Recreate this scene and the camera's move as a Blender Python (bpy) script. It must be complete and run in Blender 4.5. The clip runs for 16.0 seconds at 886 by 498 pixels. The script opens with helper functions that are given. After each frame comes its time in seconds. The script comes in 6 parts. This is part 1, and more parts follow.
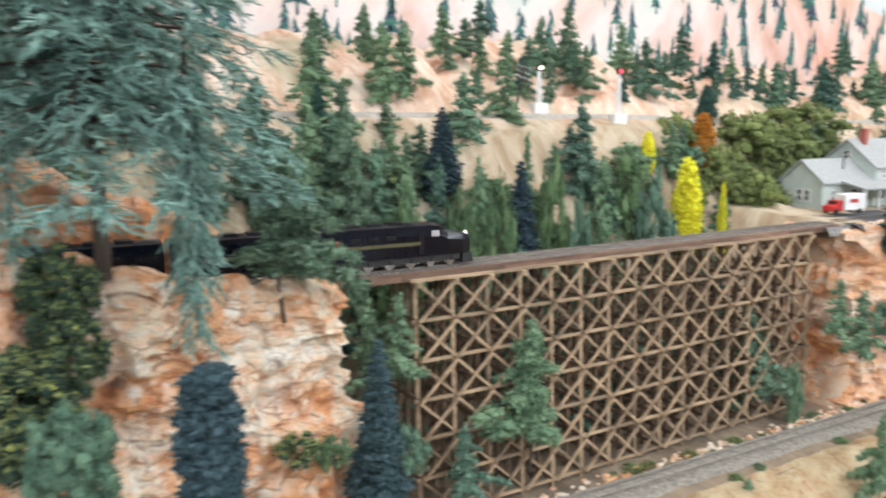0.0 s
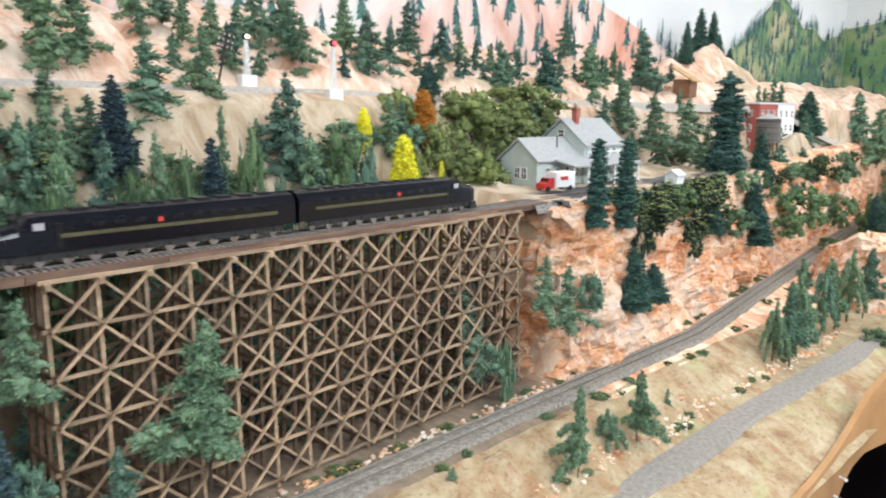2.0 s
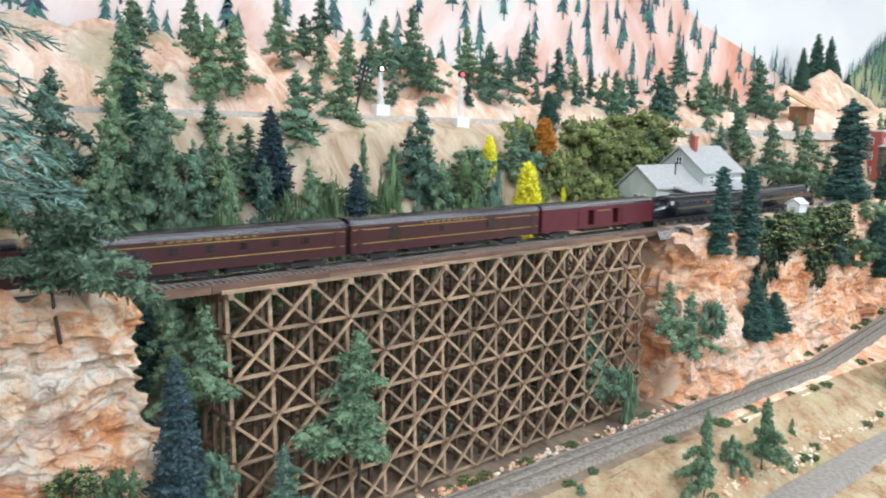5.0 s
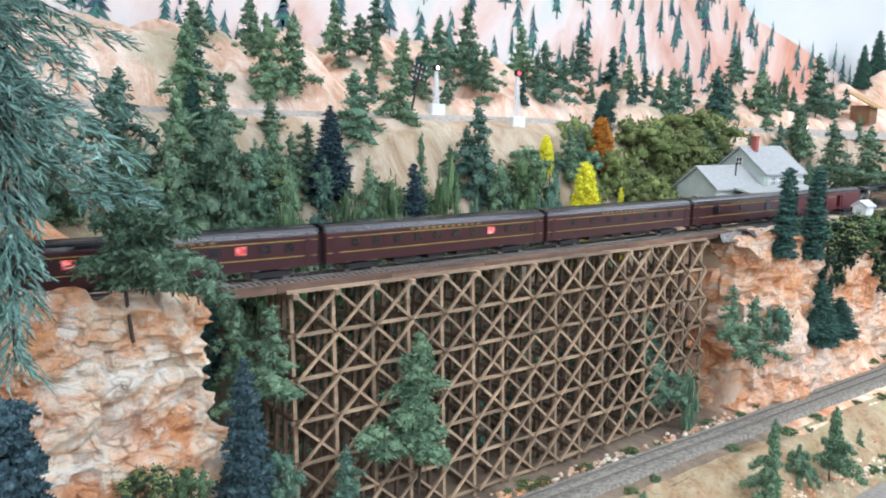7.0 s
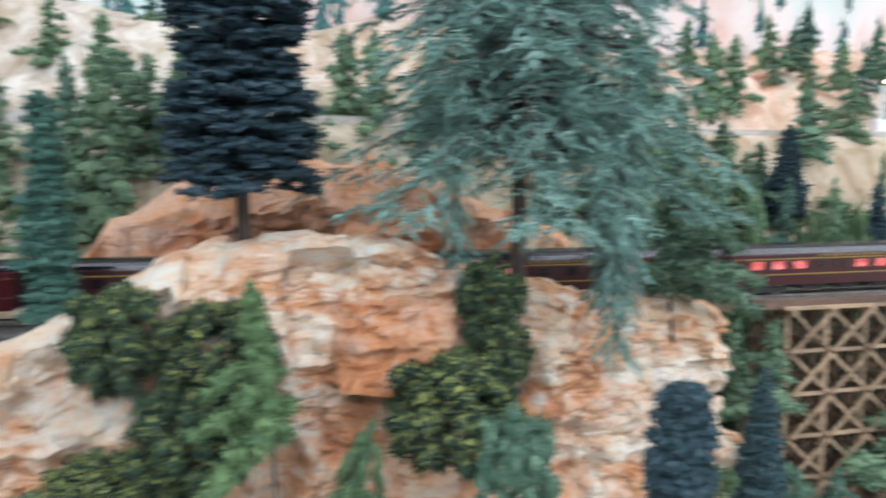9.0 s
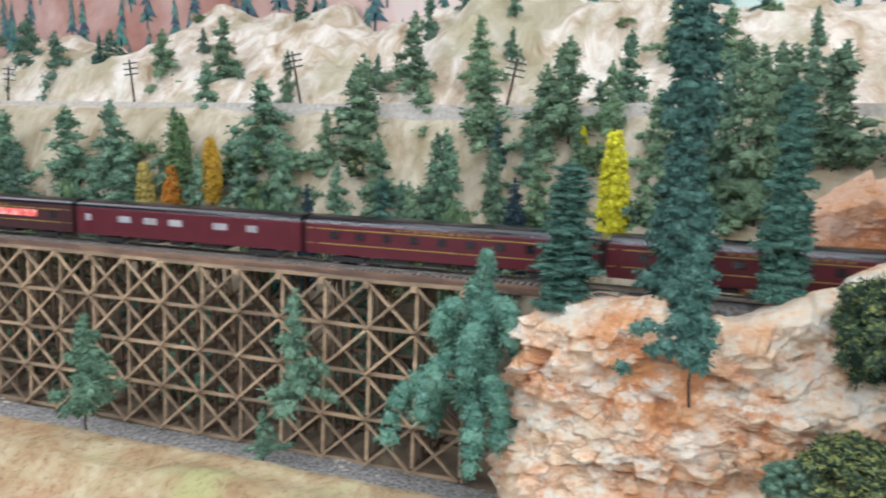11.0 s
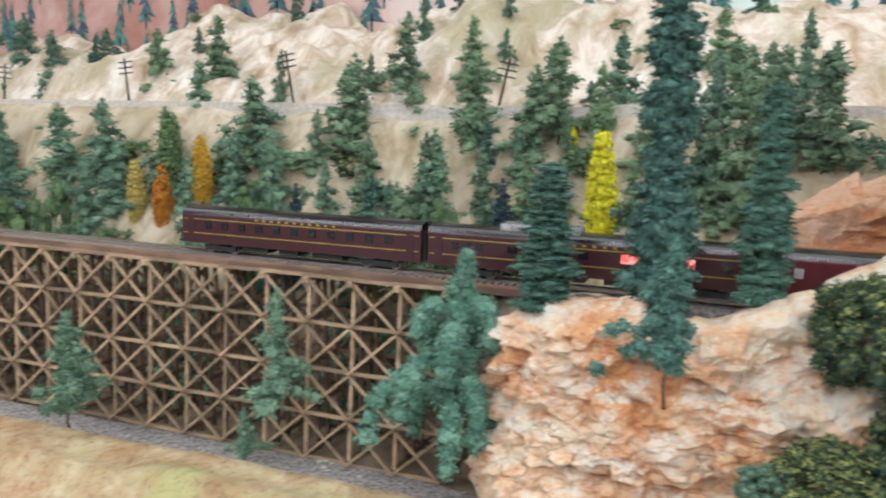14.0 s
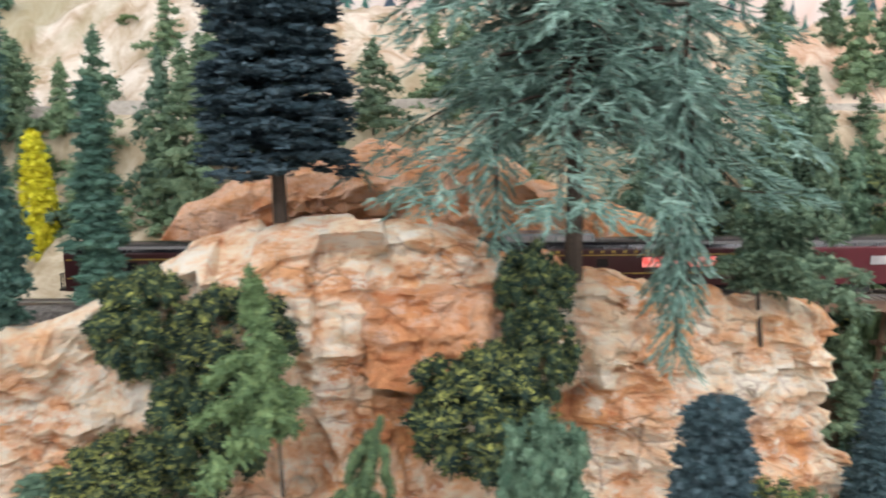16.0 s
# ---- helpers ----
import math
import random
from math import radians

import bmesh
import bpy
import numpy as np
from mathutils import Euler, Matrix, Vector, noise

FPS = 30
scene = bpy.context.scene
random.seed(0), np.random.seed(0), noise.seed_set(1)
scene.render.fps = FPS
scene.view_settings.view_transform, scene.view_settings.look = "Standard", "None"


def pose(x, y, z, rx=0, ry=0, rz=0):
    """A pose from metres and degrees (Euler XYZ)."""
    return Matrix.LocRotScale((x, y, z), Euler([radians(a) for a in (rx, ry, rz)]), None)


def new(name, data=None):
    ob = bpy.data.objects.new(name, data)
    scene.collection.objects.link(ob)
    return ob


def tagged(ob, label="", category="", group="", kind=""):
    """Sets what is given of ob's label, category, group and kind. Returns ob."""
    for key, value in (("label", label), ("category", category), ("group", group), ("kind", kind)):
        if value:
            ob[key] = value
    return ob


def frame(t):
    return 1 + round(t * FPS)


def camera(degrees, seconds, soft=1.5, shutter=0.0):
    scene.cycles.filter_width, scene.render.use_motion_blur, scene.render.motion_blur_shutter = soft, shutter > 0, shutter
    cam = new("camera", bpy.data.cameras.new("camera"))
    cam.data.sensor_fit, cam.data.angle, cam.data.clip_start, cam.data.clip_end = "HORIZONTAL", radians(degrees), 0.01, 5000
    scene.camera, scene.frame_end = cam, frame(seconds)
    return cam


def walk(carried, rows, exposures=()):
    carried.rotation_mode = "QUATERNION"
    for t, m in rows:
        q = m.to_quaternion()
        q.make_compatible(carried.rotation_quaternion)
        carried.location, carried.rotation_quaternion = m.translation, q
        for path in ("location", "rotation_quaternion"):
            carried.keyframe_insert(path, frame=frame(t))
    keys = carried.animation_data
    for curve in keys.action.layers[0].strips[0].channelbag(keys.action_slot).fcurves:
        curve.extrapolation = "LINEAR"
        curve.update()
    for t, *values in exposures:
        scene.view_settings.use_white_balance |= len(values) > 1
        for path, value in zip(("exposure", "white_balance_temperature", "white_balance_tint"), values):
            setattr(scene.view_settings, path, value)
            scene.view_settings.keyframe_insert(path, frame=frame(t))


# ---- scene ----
cam = camera(59.6, 16.0, soft=1.9, shutter=0.5)
METRES, EYE, TILT, LEAN, TURN = 1.05, 1.5, -9.0, 0.0, -30.0
ROWS = [
    (0.0, 0.0, 0.0, 0.0, 0.0, 0.0, -0.0),
    (0.5, 0.0377, 0.0297, 0.0017, -5.69, -0.63, 1.0),
    (1.0, 0.069, 0.0409, -0.0006, -10.17, -1.14, 1.32),
    (1.5, 0.0941, 0.0526, 0.0015, -13.36, -1.62, 1.57),
    (2.0, 0.1062, 0.071, 0.0038, -16.28, -1.65, 1.79),
    (2.5, 0.1199, 0.0921, 0.0071, -18.69, -1.44, 2.72),
    (3.0, 0.1323, 0.0966, 0.0066, -19.55, -1.07, 3.15),
    (3.5, 0.1239, 0.0816, 0.0039, -18.24, -0.83, 3.01),
    (4.0, 0.0877, 0.0576, 0.0042, -13.82, -0.53, 1.97),
    (4.5, 0.0589, 0.0412, 0.002, -11.15, -0.0, 1.16),
    (7.0, 0.0282, 0.0512, 0.0037, -6.56, 0.29, 0.09),
    (7.5, 0.023, 0.0469, 0.0068, -5.83, 0.47, 0.01),
    (8.0, -0.0082, 0.0371, 0.007, -2.45, 0.7, -0.91),
    (8.5, -0.0735, 0.0103, 0.0068, 6.02, 1.1, -1.87),
    (9.0, -0.13, -0.0174, -0.0028, 16.55, 0.73, -3.11),
    (9.5, -0.1759, -0.0487, -0.0057, 28.02, -0.75, -3.97),
    (10.0, -0.2211, -0.0848, -0.0126, 37.62, -1.72, -5.45),
    (12.5, -0.2914, -0.1579, -0.0316, 54.14, -3.74, -8.96),
    (13.0, -0.2881, -0.1552, -0.0314, 54.24, -3.67, -8.73),
    (13.5, -0.2805, -0.1416, -0.0303, 52.62, -3.41, -8.37),
    (14.0, -0.2648, -0.1172, -0.0246, 49.7, -3.06, -8.31),
    (14.5, -0.2314, -0.0796, -0.017, 45.0, -2.26, -7.81),
    (15.0, -0.1836, -0.0383, -0.0123, 38.82, -1.11, -7.13),
    (15.5, -0.1204, 0.0153, -0.0057, 31.88, -0.69, -5.51),
    (16.0, -0.072, 0.0479, 0.0007, 28.29, -0.82, -3.8),
]
walk(cam, [(t, pose(0, 0, EYE, 0, 0, TURN) @ pose(0, 0, 0, TILT, LEAN, 0) @ pose(METRES * x, METRES * y, METRES * z, 90 + pitch, roll, yaw)) for t, x, y, z, yaw, pitch, roll in ROWS],
     exposures=[(0.0, 0.26, 6450, 10), (1.0, 0.33, 6450, 10), (2.5, 0.2, 6250, 10), (4.5, 0.2, 6200, 10), (7.0, 0.17, 5850, 10), (8.5, 0.2, 5950, 10), (10.0, 0.22, 6050, 10), (12.5, 0.2, 6400, 10), (14.5, 0.22, 6650, 12), (16.0, 0.24, 6850, 14)])

# ---- light ----
world = bpy.data.worlds.new("room_air")
scene.world = world
world.use_nodes = True
world.node_tree.nodes["Background"].inputs[0].default_value = (0.9, 0.95, 1.0, 1)
world.node_tree.nodes["Background"].inputs[1].default_value = 0.25


def ceiling_lamp(x, y, power, length=1.2, width=0.3):
    light = bpy.data.lights.new("tube_light", "AREA")
    light.shape, light.size, light.size_y, light.energy = "RECTANGLE", length, width, power
    light.color = (0.91, 0.97, 1.06)
    ob = new("tube_light", light)
    ob.matrix_world = pose(x, y, 2.52)
    return ob


# Unseen fixtures: front row lifts the rock faces, x 4.1 added to brighten the sky.
LAMPS = [(x, y) for y in (-1.55, -0.35, 0.85) for x in (-2.1, -0.5, 1.1, 2.6, 4.1)]
POWER = {-1.55: 29.0, -0.35: 10.0, 0.85: 2.8}
for lx, ly in LAMPS:
    ceiling_lamp(lx, ly, POWER[ly])


# ---- materials ----
def material(name):
    m = bpy.data.materials.new(name)
    m.use_nodes = True
    t = m.node_tree
    return m, t, t.nodes["Principled BSDF"]


def ramp(t, fac, stops):
    r = t.nodes.new("ShaderNodeValToRGB")
    e = r.color_ramp.elements
    while len(e) < len(stops):
        e.new(0.5)
    for i, (p, c) in enumerate(stops):
        e[i].position, e[i].color = p, (*c, 1)
    t.links.new(fac, r.inputs[0])
    return r.outputs[0]


def noise_tex(t, scale, detail=5.0, rough=0.6, stretch=(1, 1, 1), coord="Object", twist=0.0):
    c = t.nodes.new("ShaderNodeTexCoord")
    mp = t.nodes.new("ShaderNodeMapping")
    mp.inputs["Scale"].default_value = stretch
    t.links.new(c.outputs[coord], mp.inputs[0])
    n = t.nodes.new("ShaderNodeTexNoise")
    n.inputs["Scale"].default_value, n.inputs["Detail"].default_value = scale, detail
    n.inputs["Roughness"].default_value, n.inputs["Distortion"].default_value = rough, twist
    t.links.new(mp.outputs[0], n.inputs["Vector"])
    return n.outputs["Fac"]


def mix(t, fac, a, b, mode="MIX"):
    n = t.nodes.new("ShaderNodeMix")
    n.data_type, n.blend_type = "RGBA", mode
    for sock, v in ((n.inputs[0], fac), (n.inputs[6], a), (n.inputs[7], b)):
        if isinstance(v, (int, float)):
            sock.default_value = v
        elif isinstance(v, tuple):
            sock.default_value = (*v, 1)
        else:
            t.links.new(v, sock)
    return n.outputs[2]


def bump(t, b, height, strength, distance):
    n = t.nodes.new("ShaderNodeBump")
    n.inputs["Strength"].default_value, n.inputs["Distance"].default_value = strength, distance
    t.links.new(height, n.inputs["Height"])
    t.links.new(n.outputs[0], b.inputs["Normal"])


def plain(name, color, rough=0.6, metal=0.0, vary=0.25, scale=60.0, relief=0.0, emit=None, gloss=0.5):
    m, t, b = material(name)
    n = noise_tex(t, scale)
    dark = tuple(c * (1 - vary) for c in color)
    light = tuple(min(1, c * (1 + vary)) for c in color)
    t.links.new(ramp(t, n, [(0.3, dark), (0.7, light)]), b.inputs["Base Color"])
    b.inputs["Roughness"].default_value, b.inputs["Metallic"].default_value = rough, metal
    b.inputs["Specular IOR Level"].default_value = gloss
    if relief:
        bump(t, b, n, 0.6, relief)
    if emit:
        b.inputs["Emission Color"].default_value, b.inputs["Emission Strength"].default_value = (*emit[0], 1), emit[1]
        if vary > 0.5:
            t.links.new(ramp(t, n, [(0.36, (0.12, 0.01, 0.01)), (0.5, emit[0]), (0.62, (1.0, 0.55, 0.5))]), b.inputs["Emission Color"])
    return m


def rock_material(name="carved_plaster_rock", red=0.0):
    """Stained plaster rock: orange washes, chalky dry-brushed ledges and thin dark cracks."""
    m, t, b = material(name)
    big = noise_tex(t, 6, 5, 0.6, twist=0.8)
    strata = noise_tex(t, 15, 8, 0.72, (1, 1, 1.6), twist=0.3)
    beds = noise_tex(t, 40, 9, 0.76, (0.8, 0.8, 1.7), twist=0.25)
    fine = noise_tex(t, 130, 8, 0.72, (0.8, 0.8, 1.5))
    col = ramp(t, strata, [(0.32, (0.50, 0.16, 0.06)), (0.41, (0.82, 0.38, 0.17)), (0.50, (0.94, 0.60, 0.35)), (0.58, (0.97, 0.82, 0.62))])
    pale = ramp(t, beds, [(0.36, (0.80, 0.42, 0.21)), (0.46, (0.97, 0.75, 0.52)), (0.56, (0.98, 0.91, 0.78))])
    col = mix(t, ramp(t, big, [(0.43, (0, 0, 0)), (0.56, (1, 1, 1))]), col, pale)
    rust = ramp(t, noise_tex(t, 9, 8, 0.72, (1, 1, 1.4), twist=0.5), [(0.49, (0, 0, 0)), (0.58, (0.85, 0.85, 0.85))])
    col = mix(t, rust, col, ramp(t, beds, [(0.38, (0.58, 0.17, 0.06)), (0.56, (0.92, 0.46, 0.19))]))
    chalk = ramp(t, noise_tex(t, 34, 9, 0.78, (0.9, 0.9, 1.5)), [(0.53, (0, 0, 0)), (0.60, (0.9, 0.9, 0.9))])
    col = mix(t, chalk, col, (0.98, 0.91, 0.78))
    if red:
        col = mix(t, red, col, (0.74, 0.26, 0.09))
    col = mix(t, 0.6, col, ramp(t, fine, [(0.28, (0.42, 0.25, 0.16)), (0.44, (1, 1, 1))]), "MULTIPLY")
    c = t.nodes.new("ShaderNodeTexCoord")
    mp = t.nodes.new("ShaderNodeMapping")
    mp.inputs["Scale"].default_value = (1, 1, 1.5)
    warp = t.nodes.new("ShaderNodeVectorMath")
    warp.operation = "MULTIPLY_ADD"
    n3 = t.nodes.new("ShaderNodeTexNoise")
    n3.inputs["Scale"].default_value, n3.inputs["Detail"].default_value = 26, 5
    t.links.new(c.outputs["Object"], n3.inputs["Vector"])
    t.links.new(n3.outputs["Color"], warp.inputs[0])
    warp.inputs[1].default_value = (0.022, 0.022, 0.016)
    t.links.new(c.outputs["Object"], warp.inputs[2])
    t.links.new(warp.outputs[0], mp.inputs[0])
    v = t.nodes.new("ShaderNodeTexVoronoi")
    v.feature = "DISTANCE_TO_EDGE"
    v.inputs["Scale"].default_value = 40
    t.links.new(mp.outputs[0], v.inputs["Vector"])
    crack = ramp(t, v.outputs["Distance"], [(0.0, (0.30, 0.17, 0.11)), (0.07, (1, 1, 1))])
    gate = ramp(t, noise_tex(t, 18, 4, 0.6), [(0.50, (0, 0, 0)), (0.64, (0.7, 0.7, 0.7))])
    t.links.new(mix(t, gate, col, crack, "MULTIPLY"), b.inputs["Base Color"])
    b.inputs["Roughness"].default_value = 0.85
    edge = t.nodes.new("ShaderNodeMath")
    edge.operation = "MINIMUM"
    edge.inputs[1].default_value = 0.15
    t.links.new(v.outputs["Distance"], edge.inputs[0])
    total = edge.outputs[0]
    for height, weight in ((strata, 0.3), (beds, 0.8), (fine, 0.5)):
        h = t.nodes.new("ShaderNodeMath")
        h.operation = "MULTIPLY_ADD"
        h.inputs[1].default_value = weight
        t.links.new(height, h.inputs[0])
        t.links.new(total, h.inputs[2])
        total = h.outputs[0]
    bump(t, b, total, 1.0, 0.010)
    return m


def hill_material():
    """Painted plaster: cream slopes at one end, peach at the other, moss and dirt in patches, low earth darkened as
    gorge shade.
    """
    m, t, b = material("painted_hill_plaster")
    c = t.nodes.new("ShaderNodeTexCoord")
    s = t.nodes.new("ShaderNodeSeparateXYZ")
    t.links.new(c.outputs["Object"], s.inputs[0])
    big = noise_tex(t, 4.5, 6, 0.6, (1, 1, 0.6), twist=1.0)
    mid = noise_tex(t, 16, 7, 0.65, (1.6, 1, 0.6), twist=0.7)
    cream = ramp(t, mid, [(0.30, (0.27, 0.19, 0.11)), (0.44, (0.48, 0.39, 0.29)), (0.60, (0.72, 0.67, 0.60))])
    peach = ramp(t, mid, [(0.30, (0.48, 0.23, 0.14)), (0.44, (0.68, 0.43, 0.30)), (0.60, (0.82, 0.66, 0.54))])
    where = t.nodes.new("ShaderNodeMapRange")
    where.inputs[1].default_value, where.inputs[2].default_value = -0.3, 0.7
    t.links.new(s.outputs[0], where.inputs[0])
    col = mix(t, where.outputs[0], cream, peach)
    moss = ramp(t, big, [(0.50, (0, 0, 0)), (0.66, (0.7, 0.7, 0.7))])
    col = mix(t, moss, col, (0.34, 0.32, 0.20))
    foot = t.nodes.new("ShaderNodeMapRange")
    foot.inputs[1].default_value, foot.inputs[2].default_value, foot.inputs[4].default_value = 1.10, 1.0, 0.75
    t.links.new(s.outputs[1], foot.inputs[0])
    col = mix(t, foot.outputs[0], col, ramp(t, mid, [(0.35, (0.25, 0.205, 0.12)), (0.62, (0.46, 0.40, 0.28))]))
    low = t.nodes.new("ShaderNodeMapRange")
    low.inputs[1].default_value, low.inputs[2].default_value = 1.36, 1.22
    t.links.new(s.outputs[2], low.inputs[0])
    # Brown earth low down, deepened to paint in the shade behind the trestle.
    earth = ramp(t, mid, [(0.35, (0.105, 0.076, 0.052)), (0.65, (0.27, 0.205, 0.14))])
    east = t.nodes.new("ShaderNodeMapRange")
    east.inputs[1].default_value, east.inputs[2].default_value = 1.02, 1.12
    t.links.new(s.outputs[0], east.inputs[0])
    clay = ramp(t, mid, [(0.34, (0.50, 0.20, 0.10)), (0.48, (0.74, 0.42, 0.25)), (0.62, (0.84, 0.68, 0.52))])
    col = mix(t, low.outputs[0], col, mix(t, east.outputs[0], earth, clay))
    t.links.new(col, b.inputs["Base Color"])
    b.inputs["Roughness"].default_value = 0.92
    bump(t, b, mid, 0.7, 0.008)
    return m


def bank_material():
    m, t, b = material("tan_painted_bank")
    big = noise_tex(t, 6, 6, 0.6, twist=0.8)
    mid = noise_tex(t, 24, 7, 0.65, (1, 1, 0.7), twist=0.5)
    col = ramp(t, mid, [(0.30, (0.20, 0.110, 0.052)), (0.45, (0.33, 0.235, 0.128)), (0.62, (0.43, 0.355, 0.225))])
    moss = ramp(t, big, [(0.55, (0, 0, 0)), (0.68, (0.7, 0.7, 0.7))])
    stain = ramp(t, noise_tex(t, 9, 7, 0.7, (1.4, 1, 0.6), twist=1.3), [(0.52, (0, 0, 0)), (0.66, (0.7, 0.7, 0.7))])
    col = mix(t, stain, col, (0.30, 0.15, 0.07))
    grit = ramp(t, noise_tex(t, 150, 6, 0.7), [(0.34, (0.55, 0.50, 0.44)), (0.48, (1, 1, 1))])
    col = mix(t, 0.8, mix(t, moss, col, (0.32, 0.33, 0.14)), grit, "MULTIPLY")
    t.links.new(col, b.inputs["Base Color"])
    b.inputs["Roughness"].default_value = 0.9
    bump(t, b, mid, 0.6, 0.006)
    return m


def wood_material(name, dark, light):
    m, t, b = material(name)
    n = noise_tex(t, 90, 6, 0.6, (0.25, 1, 1))
    info = t.nodes.new("ShaderNodeObjectInfo")
    col = ramp(t, n, [(0.3, dark), (0.7, light)])
    shade = ramp(t, info.outputs["Random"], [(0.0, (0.62, 0.60, 0.58)), (1.0, (1.25, 1.18, 1.08))])
    t.links.new(mix(t, 1.0, col, shade, "MULTIPLY"), b.inputs["Base Color"])
    b.inputs["Roughness"].default_value = 0.8
    bump(t, b, n, 0.4, 0.0006)
    return m


def foliage_material(name, dark, light, tip=None, flock=False):
    """Dyed foam and bristle: each flake its own shade, paler crumbs scattered over it."""
    m, t, b = material(name)
    g = t.nodes.new("ShaderNodeNewGeometry")
    col = ramp(t, g.outputs["Random Per Island"], [(0.0, dark), (1.0, light)])
    info = t.nodes.new("ShaderNodeObjectInfo")
    shade = ramp(t, info.outputs["Random"], [(0.0, (0.72, 0.74, 0.78)), (1.0, (1.2, 1.2, 1.05))])
    col = mix(t, 1.0, col, shade, "MULTIPLY")
    fine = noise_tex(t, 95, 6, 0.75)
    col = mix(t, 1.0, col, ramp(t, fine, [(0.34, (0.50, 0.50, 0.52)), (0.50, (1.0, 1.0, 1.0)), (0.66, (1.5, 1.5, 1.45))]), "MULTIPLY")
    crumbs = noise_tex(t, 34, 7, 0.75)
    amount = ramp(t, crumbs, [(0.52, (0, 0, 0)), (0.64, (0.85, 0.85, 0.85))])
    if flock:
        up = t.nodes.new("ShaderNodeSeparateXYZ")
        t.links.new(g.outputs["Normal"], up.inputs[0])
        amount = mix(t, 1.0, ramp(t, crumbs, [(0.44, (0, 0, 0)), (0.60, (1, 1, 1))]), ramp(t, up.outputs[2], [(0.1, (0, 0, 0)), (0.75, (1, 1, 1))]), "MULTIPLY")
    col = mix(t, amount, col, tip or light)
    t.links.new(col, b.inputs["Base Color"])
    b.inputs["Roughness"].default_value = 0.9
    b.inputs["Specular IOR Level"].default_value = 0.2
    bump(t, b, fine, 0.35, 0.006)
    return m


ROCK, HILL, BANK = rock_material(), hill_material(), bank_material()
ROCK_EAST = rock_material("layered_orange_cliff", 0.25)
ROCK_RED = rock_material("rust_stained_rock", 0.5)
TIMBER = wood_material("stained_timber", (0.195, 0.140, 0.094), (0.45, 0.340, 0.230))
# Rear and inner trestle timbers: same wood darkened to paint in shade; also tank legs.
TIMBER_DARK_SHADED = wood_material("dark_and_shaded_timber", (0.085, 0.055, 0.036), (0.23, 0.155, 0.10))
DECK = wood_material("deck_timber", (0.10, 0.06, 0.045), (0.22, 0.14, 0.10))
PINE = foliage_material("pine_foam", (0.082, 0.148, 0.098), (0.188, 0.285, 0.180), (0.280, 0.375, 0.240))
TEAL = foliage_material("teal_foam", (0.062, 0.126, 0.094), (0.152, 0.250, 0.182), (0.230, 0.335, 0.243))
SPRUCE = foliage_material("spruce_bristle", (0.032, 0.080, 0.071), (0.080, 0.165, 0.141), (0.130, 0.228, 0.193))
BLUE = foliage_material("blue_spruce_bristle", (0.025, 0.052, 0.064), (0.066, 0.110, 0.134), (0.120, 0.175, 0.202))
FIR = foliage_material("fir_sprays", (0.120, 0.222, 0.192), (0.245, 0.395, 0.345), (0.330, 0.490, 0.430))
SEAFOAM = foliage_material("seafoam_tufts", (0.048, 0.122, 0.100), (0.128, 0.255, 0.208), (0.215, 0.360, 0.292))
GOLDLEAF = foliage_material("gold_foam", (0.36, 0.20, 0.025), (0.62, 0.39, 0.055), (0.70, 0.48, 0.09))
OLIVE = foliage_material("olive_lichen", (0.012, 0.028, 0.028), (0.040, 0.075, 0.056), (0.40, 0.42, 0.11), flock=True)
MOSS = foliage_material("moss_lichen", (0.088, 0.124, 0.052), (0.205, 0.245, 0.095), (0.350, 0.370, 0.150))
LICHEN = foliage_material("green_lichen", (0.056, 0.104, 0.059), (0.140, 0.220, 0.112), (0.224, 0.305, 0.132))
YELLOW = foliage_material("yellow_foam", (0.688, 0.575, 0.025), (0.920, 0.900, 0.062), (0.920, 0.920, 0.125))
ORANGE = foliage_material("orange_foam", (0.30, 0.110, 0.022), (0.54, 0.230, 0.040), (0.60, 0.320, 0.065))
TANLEAF = foliage_material("tan_foam", (0.275, 0.213, 0.062), (0.525, 0.425, 0.150), (0.625, 0.500, 0.188))
BARK = plain("bark", (0.055, 0.04, 0.03), 0.9, scale=200)
BALLAST = plain("grey_ballast", (0.22, 0.21, 0.20), 0.95, vary=0.75, scale=280, relief=0.004)
ROAD = plain("grey_road", (0.25, 0.23, 0.20), 0.95, vary=0.25, scale=140, relief=0.001)
LOW_BALLAST = plain("dusty_ballast", (0.235, 0.215, 0.18), 0.95, vary=0.5, scale=200, relief=0.003)
TIE = plain("weathered_tie", (0.26, 0.22, 0.19), 0.9, vary=0.4, scale=300)
YARD = plain("dark_asphalt", (0.085, 0.085, 0.09), 0.9, vary=0.4, scale=150, relief=0.0008)
LOW_RAIL = plain("dull_rail", (0.17, 0.15, 0.125), 0.7)
STEEL = plain("rail_steel", (0.35, 0.33, 0.31), 0.35, 0.9)
LOCO = plain("loco_dark_green", (0.004, 0.005, 0.009), 0.12, vary=0.15, gloss=0.22)
LOCO_ROOF = plain("loco_roof", (0.007, 0.007, 0.010), 0.3, gloss=0.25)
UNDER = plain("under_black", (0.012, 0.012, 0.012), 0.6)
BUFF = plain("buff_stripe", (0.075, 0.068, 0.028), 0.4)
GOLD = plain("gold_stripe", (0.33, 0.23, 0.05), 0.5)
GLAZING = plain("skylight_glazing", (0.22, 0.24, 0.25), 0.15, vary=0.3, scale=300)
TUSCAN = plain("tuscan_red", (0.048, 0.017, 0.020), 0.28, vary=0.12, gloss=0.35)
MAROON = plain("bright_maroon", (0.088, 0.013, 0.020), 0.36, vary=0.12, gloss=0.35)
CAR_ROOF = plain("car_roof_black", (0.008, 0.008, 0.011), 0.20, gloss=0.3)
